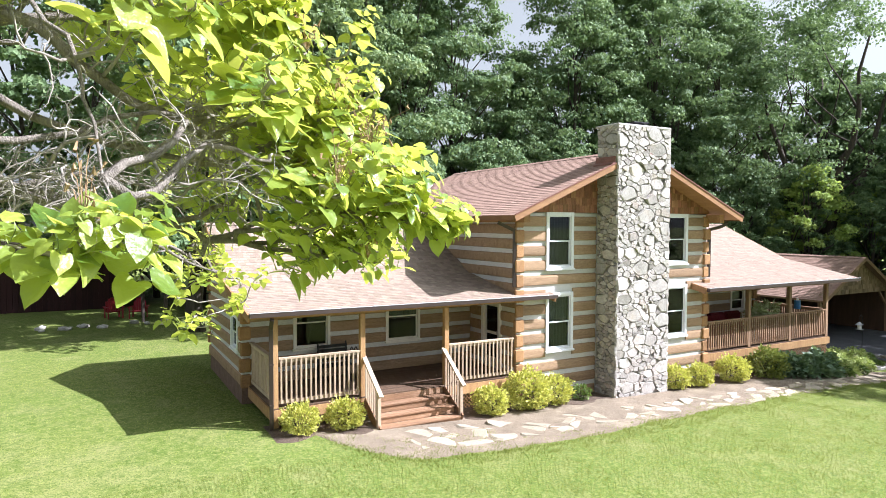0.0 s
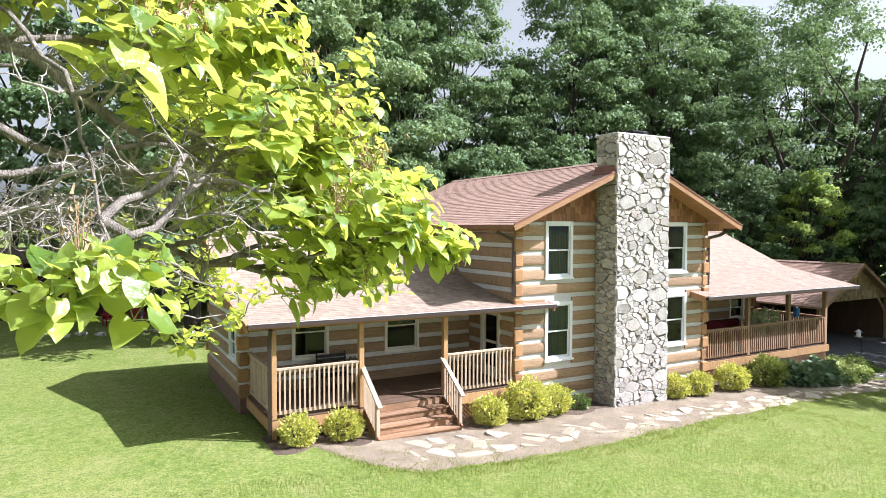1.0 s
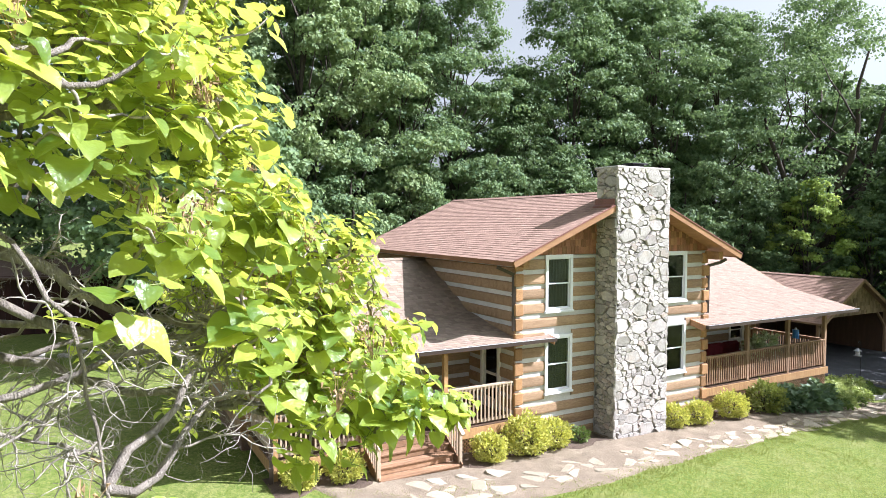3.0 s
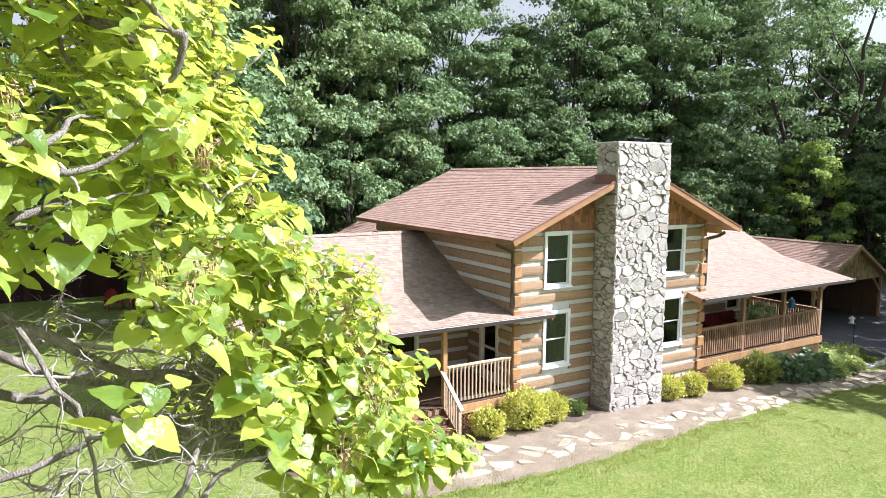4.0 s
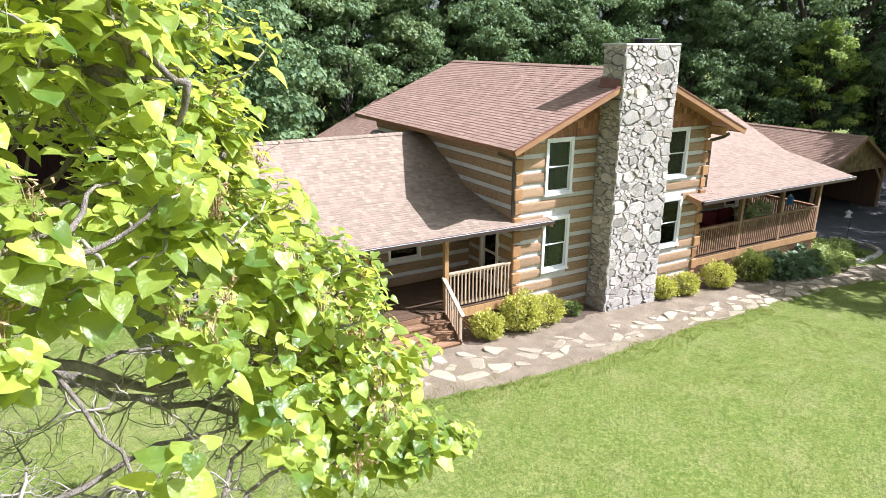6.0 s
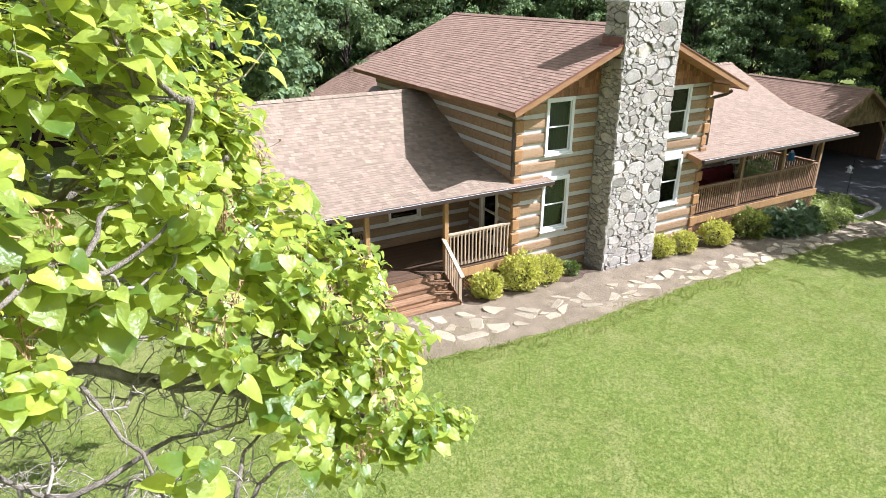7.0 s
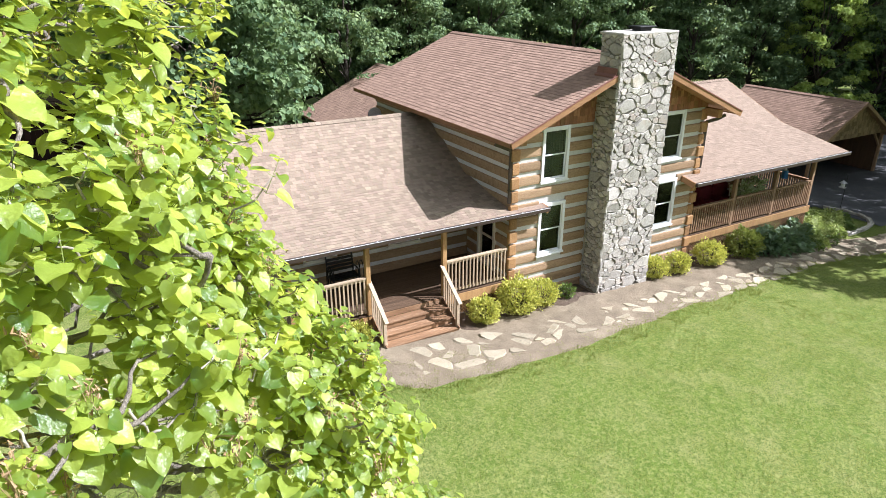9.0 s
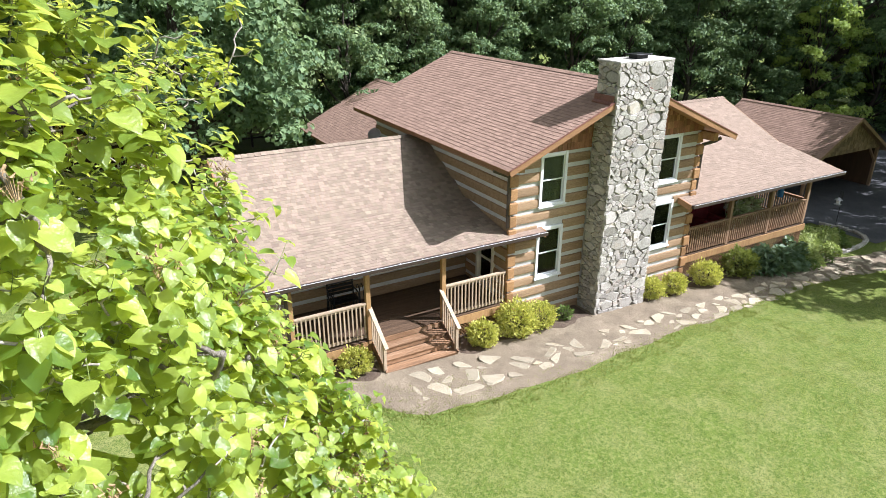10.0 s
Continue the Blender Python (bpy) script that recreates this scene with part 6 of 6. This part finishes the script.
# ---- irregular stonework ----
def stone_cells(w, h, seed, big, small, share, flat):
    """Irregular cells that fill a w x h field: larger ones among small flat ones."""
    rng = random.Random(seed)
    sites = []
    for radius_range, tries, cap in ((big, 4000, share), (small, 9000, 10 ** 6)):
        made = 0
        for _ in range(tries):
            if made >= cap:
                break
            r = rng.uniform(*radius_range)
            x, y = rng.uniform(0.0, w), rng.uniform(0.0, h)
            if all(((x - a) / flat) ** 2 + (y - b) ** 2 > (0.80 * (r + q)) ** 2 for a, b, q in sites):
                sites.append((x, y, r))
                made += 1
    cells = []
    for i, (x, y, r) in enumerate(sites):
        poly = [(0.0, 0.0), (w, 0.0), (w, h), (0.0, h)]
        for j, (a, b, q) in enumerate(sites):
            if i == j or abs(a - x) > 1.3 * flat or abs(b - y) > 1.3:
                continue
            nx_, ny_ = (a - x) / flat ** 2, b - y
            c = (((a / flat) ** 2 + b * b - q * q) - ((x / flat) ** 2 + y * y - r * r)) / 2
            out = []
            for k in range(len(poly)):
                p, s = poly[k], poly[(k + 1) % len(poly)]
                dp, ds = p[0] * nx_ + p[1] * ny_ - c, s[0] * nx_ + s[1] * ny_ - c
                if dp <= 0:
                    out.append(p)
                if dp * ds < 0:
                    t = dp / (dp - ds)
                    out.append((p[0] + (s[0] - p[0]) * t, p[1] + (s[1] - p[1]) * t))
            poly = out
            if len(poly) < 3:
                break
        if len(poly) >= 3:
            area = abs(sum(poly[k][0] * poly[(k + 1) % len(poly)][1] - poly[(k + 1) % len(poly)][0] * poly[k][1] for k in range(len(poly)))) / 2
            if area > 0.002:
                cells.append((poly, area))
    return cells


def angular(poly, most):
    """The cell with its least corners knocked off until at most so many are left."""
    poly = list(poly)
    while len(poly) > most:
        def bite(k):
            a, b, c = poly[k - 1], poly[k], poly[(k + 1) % len(poly)]
            return abs((b[0] - a[0]) * (c[1] - a[1]) - (c[0] - a[0]) * (b[1] - a[1]))
        poly.pop(min(range(len(poly)), key=bite))
    return poly


def rounded(poly, joint, rng, cut=0.30):
    """The cell shrunk by the joint, its corners cut and jittered."""
    n = len(poly)
    cx, cy = sum(p[0] for p in poly) / n, sum(p[1] for p in poly) / n
    size = max(0.03, sum(math.hypot(p[0] - cx, p[1] - cy) for p in poly) / n)
    k = max(0.3, 1 - joint / size)
    pts = [(cx + (p[0] - cx) * k, cy + (p[1] - cy) * k) for p in poly]
    out = []
    for i in range(n):
        a, b, c = pts[i - 1], pts[i], pts[(i + 1) % n]
        la, lc = math.hypot(a[0] - b[0], a[1] - b[1]), math.hypot(c[0] - b[0], c[1] - b[1])
        if la < 0.01 or lc < 0.01:
            continue
        ta, tc = min(cut, 0.10 / la), min(cut, 0.10 / lc)
        out.append((b[0] + (a[0] - b[0]) * ta, b[1] + (a[1] - b[1]) * ta))
        out.append((b[0] + (c[0] - b[0]) * tc, b[1] + (c[1] - b[1]) * tc))
    j = size * 0.05
    return [(x + rng.uniform(-j, j), y + rng.uniform(-j, j)) for x, y in out], (cx, cy), size


def stone_bm(bm, outline, centre, size, place, depth, rng):
    """One stone standing out of its bed; place(u, v, d) gives the point."""
    cx, cy = centre
    tu, tv = rng.uniform(-0.12, 0.12), rng.uniform(-0.10, 0.14)
    rings = []
    for k, d in ((1.0, 0.0), (1.0, depth * 0.55), (0.88, depth)):
        ring = []
        for x, y in outline:
            u, v = cx + (x - cx) * k, cy + (y - cy) * k
            dd = d + ((x - cx) * tu + (y - cy) * tv if d == depth else 0)
            ring.append(bm.verts.new(place(u, v, dd)))
        rings.append(ring)
    n = len(outline)
    for a, b in zip(rings, rings[1:]):
        for i in range(n):
            bm.faces.new((a[i], a[(i + 1) % n], b[(i + 1) % n], b[i]))
    bm.faces.new(rings[-1])


srng = random.Random(21)
CH = CTOP + 0.1
front_cells = stone_cells(CX1 - CX0, CH, 5, (0.14, 0.235), (0.046, 0.092), 44, 1.55)
front_cells.sort(key=lambda c: -c[1])
rest = bmesh.new()
for i, (poly, area) in enumerate(front_cells):
    outline, centre, size = rounded(angular(poly, srng.choice((5, 5, 6, 7))), srng.uniform(0.003, 0.008), srng, srng.uniform(0.03, 0.12))
    if len(outline) < 3:
        continue
    put = lambda u, v, d: (CX0 + u, CYF + 0.055 - d, v - 0.1)
    depth = 0.045 + srng.uniform(0.0, 0.035)
    if i < 290:
        bm = bmesh.new()
        stone_bm(bm, outline, centre, size, put, depth, srng)
        part("stone", bm, M_STONE, chimney)
    else:
        stone_bm(rest, outline, centre, size, put, depth, srng)
for seed, put in ((6, lambda u, v, d: (CX0 + 0.055 - d, CYF + u, v - 0.1)), (7, lambda u, v, d: (CX1 - 0.06 + d, CYF + u, v - 0.1))):
    for poly, area in stone_cells(-0.05 - CYF, CH, seed, (0.12, 0.20), (0.042, 0.086), 16, 1.7):
        outline, centre, size = rounded(angular(poly, srng.choice((5, 5, 6, 7))), srng.uniform(0.003, 0.008), srng, srng.uniform(0.03, 0.12))
        if len(outline) > 2:
            stone_bm(rest, outline, centre, size, put, 0.045 + srng.uniform(0, 0.035), srng)
M_STONE_R = surf("fieldstone_small", (0.48, 0.455, 0.41), (0.32, 0.30, 0.265), 2.2, 18, 0.9, 0.8, 0.025, rnd="island", vary=0.28, grain=0.26, stain=(0.42, 0.35, 0.275), stain_scale=1.4, hue=0.012)
tagged(part("stone_infill", rest, M_STONE_R, chimney), kind="stuff")

# flagstones of the path
flag = thing("flagstone_path", pose(0, 0, 0), "path of irregular tan flagstones set in bare earth", "path", kind="structure")
for poly, area in stone_cells(26.6, 1.25, 8, (0.30, 0.38), (0.17, 0.23), 85, 1.2):
    outline, centre, size = rounded(poly, srng.uniform(0.015, 0.05) if poly[0][0] < 15 else srng.uniform(0.02, 0.045), srng)
    if len(poly) < 4 or len(outline) < 6 or area < 0.022 or (centre[0] < 15 and srng.random() < (0.14 if area < 0.1 else 0.02)):
        continue
    bm = bmesh.new()

    def put(u, v, d):
        x = -4.2 + u
        y = stone_front(x) + v * float(np.interp(x, (-2.2, -0.8, 10, 14), (1.2, 0.82, 0.82, 1.15)))
        return (x, y, ground_z(x, y) + 0.004 + d)
    stone_bm(bm, outline, centre, size, put, 0.015, srng)
    part("flagstone", bm, M_FLAG, flag)

# ---- roof shingles ----
trng = random.Random(33)


def tab_geometry(verts, faces, o, u, v, n, x0, x1, y0, y1, thick):
    lift = thick + 0.004 * trng.random()
    k = len(verts)
    for (x, y, d) in ((x0, y0, 0.001), (x1, y0, 0.001), (x0, y0, lift), (x1, y0, lift), (x0, y1, 0.003), (x1, y1, 0.003)):
        verts.append(tuple(o + u * x + v * y + n * d))
    faces += [(k, k + 1, k + 3, k + 2), (k + 2, k + 3, k + 5, k + 4), (k, k + 2, k + 4), (k + 1, k + 5, k + 3)]


for slab, e0, e1, r1, r0, single in tabs_todo:
    u = (e1 - e0)
    width = u.length
    u.normalize()
    v = (r0 - e0)
    height = v.length
    v.normalize()
    n = u.cross(v).normalized()
    if n.z < 0:
        n = -n
    verts, faces, count = [], [], 0
    mixed = slab.name.startswith("wing")
    rows = max(1, round(height / 0.142))
    ex = height / rows
    for i in range(rows):
        x = -trng.uniform(0.0, 0.3)
        while x < width:
            w = trng.uniform(0.10, 0.21) if mixed else trng.uniform(0.14, 0.30)
            a, b = max(0.0, x), min(width, x + w - 0.004)
            if b - a > 0.03:
                y0 = i * ex - (0.006 if i else 0.02) + trng.uniform(-0.008, 0.008)
                if single and count < 280 and a > 1.9:
                    vv, ff = [], []
                    tab_geometry(vv, ff, e0, u, v, n, a, b, y0, (i + 1) * ex + 0.004, 0.007)
                    mesh_part("shingle", vv, ff, M_SHINGLE_OB, slab)
                    count += 1
                else:
                    tab_geometry(verts, faces, e0, u, v, n, a, b, y0, min(height, (i + 1) * ex + 0.004), 0.006 if mixed else (0.004 if slab.name.startswith("right") else 0.010))
            x += w
    mesh_part("shingle_layer", verts, faces, M_SHINGLE_MIX if mixed else (M_SHINGLE_TAN if slab.name.startswith(("right", "porch")) else M_SHINGLE), slab, kind="stuff")

# ridge caps
def ridge_caps(parent, a, b, slope_l, slope_r, material=M_SHINGLE):
    a, b = Vector(a), Vector(b)
    d = (b - a).normalized()
    side = d.cross(Vector((0, 0, 1)))
    verts, faces = [], []
    count = int((b - a).length / 0.2)
    for i in range(count):
        p, q = a.lerp(b, i / count), a.lerp(b, (i + 1.15) / count)
        k = len(verts)
        for c, h in ((p, 0.032), (q, 0.018)):
            verts += [tuple(c + side * 0.15 + Vector((0, 0, h - 0.15 * slope_r))), tuple(c + Vector((0, 0, h + 0.01))), tuple(c - side * 0.15 + Vector((0, 0, h - 0.15 * slope_l)))]
        faces += [(k, k + 1, k + 4, k + 3), (k + 1, k + 2, k + 5, k + 4), (k, k + 2, k + 1)]
    mesh_part("ridge_cap", verts, faces, material, parent, kind="stuff")


ridge_caps(house, (RX, FY, RIDGE), (RX, BY, RIDGE), slope, slope)
ridge_caps(house, (-7.3, WR[0], WR[1]), (X0, WR[0], WR[1]), 0.48, 0.48, M_SHINGLE_MIX)
ridge_caps(house, (X1, PR[0], PR[1]), (PX, PR[0], PR[1]), 0.45, 0.45, M_SHINGLE_TAN)
ridge_caps(house, (4.1, 9.6, 5.25), (4.1, 18.6, 5.25), 0.5, 0.5)
ridge_caps(garage, (GA[0], 4.2, GA[2]), (GA[0], 11.6, GA[2]), 0.47, 0.47)

# ---- grass blades ----
grng = np.random.default_rng(8)
gn = 340000
gx = grng.uniform(-14.5, 22.0, gn)
gy = np.where(grng.random(gn) < 0.8, grng.uniform(-13.0, -2.3, gn), grng.uniform(-2.3, 14.0, gn))
# most blades stand in tufts
tufts = 11000
cx_, cy_ = grng.uniform(-14.5, 22.0, tufts), grng.uniform(-13.0, -2.3, tufts)
in_tuft = (gy < -2.3) & (grng.random(gn) < 0.45)
which = grng.integers(0, tufts, gn)
gx[in_tuft] = (cx_[which] + grng.normal(0, 0.09, gn))[in_tuft]
gy[in_tuft] = (cy_[which] + grng.normal(0, 0.09, gn))[in_tuft]
# a thicker, ragged rim where the lawn meets the bed
ex_ = grng.uniform(-7.5, 17.0, 24000)
ex_ = ex_[grng.random(len(ex_)) < 0.45 + 0.4 * np.sin(ex_ * 5.1) * np.sin(ex_ * 1.7 + 1)]
gx = np.concatenate([gx, ex_])
fronts = np.array([path_front(q) for q in np.arange(-15, 24, 0.25)])
gy = np.concatenate([gy, np.interp(ex_, np.arange(-15, 24, 0.25), fronts) - 0.45 + 0.9 * grng.random(len(ex_)) ** 1.5])
gn = len(gx)
fr = np.interp(gx, np.arange(-15, 24, 0.25), fronts)
keep = (gy < fr + 0.05 + 0.5 * grng.random(gn) ** 3) | ((gx < -7.0) & (gy > -2.3))
keep &= ~((gx > 19.5) & (gy > -1.0))
gx, gy = gx[keep], gy[keep]
# thin tufts that creep from the lawn between the stones
tx = grng.uniform(-6.2, 16.0, 520)
tx[:200] = grng.uniform(-6.4, -2.0, 200)
ty = np.interp(tx, np.arange(-15, 24, 0.25), fronts) + np.where(tx < -2.0, 1.5, 0.75) * grng.random(len(tx)) ** 1.4
reps = grng.integers(8, 34, len(tx))
wx_ = np.repeat(tx, reps) + grng.normal(0, 0.07, reps.sum())
wy_ = np.repeat(ty, reps) + grng.normal(0, 0.06, reps.sum())
gx, gy = np.concatenate([gx, wx_]), np.concatenate([gy, wy_])
gz = np.array([ground_z(a, b) for a, b in zip(gx.tolist(), gy.tolist())])
ang = grng.uniform(0, math.pi, len(gx))
hw = grng.uniform(0.007, 0.016, len(gx))
hh = grng.uniform(0.010, 0.038, len(gx))
rim = np.interp(gx, np.arange(-15, 24, 0.25), fronts) - gy
lush = np.clip(1 - rim / 0.5, 0, 1) * (gy < -1.0)
hh *= 1 + 0.5 * lush
dx, dy = np.cos(ang) * hw, np.sin(ang) * hw
lx, ly = grng.normal(0, 0.025, len(gx)), grng.normal(0, 0.025, len(gx))
gverts = np.stack([np.stack([gx - dx, gy - dy, gz - 0.02], 1), np.stack([gx + dx, gy + dy, gz - 0.02], 1), np.stack([gx + lx, gy + ly, gz + hh], 1)], 1).reshape(-1, 3)
grass = mesh_part("grass", gverts.tolist(), np.arange(len(gverts)).reshape(-1, 3).tolist(), M_BLADE, None, "short blades of mown green lawn grass", kind="stuff")
tagged(grass, category="grass")
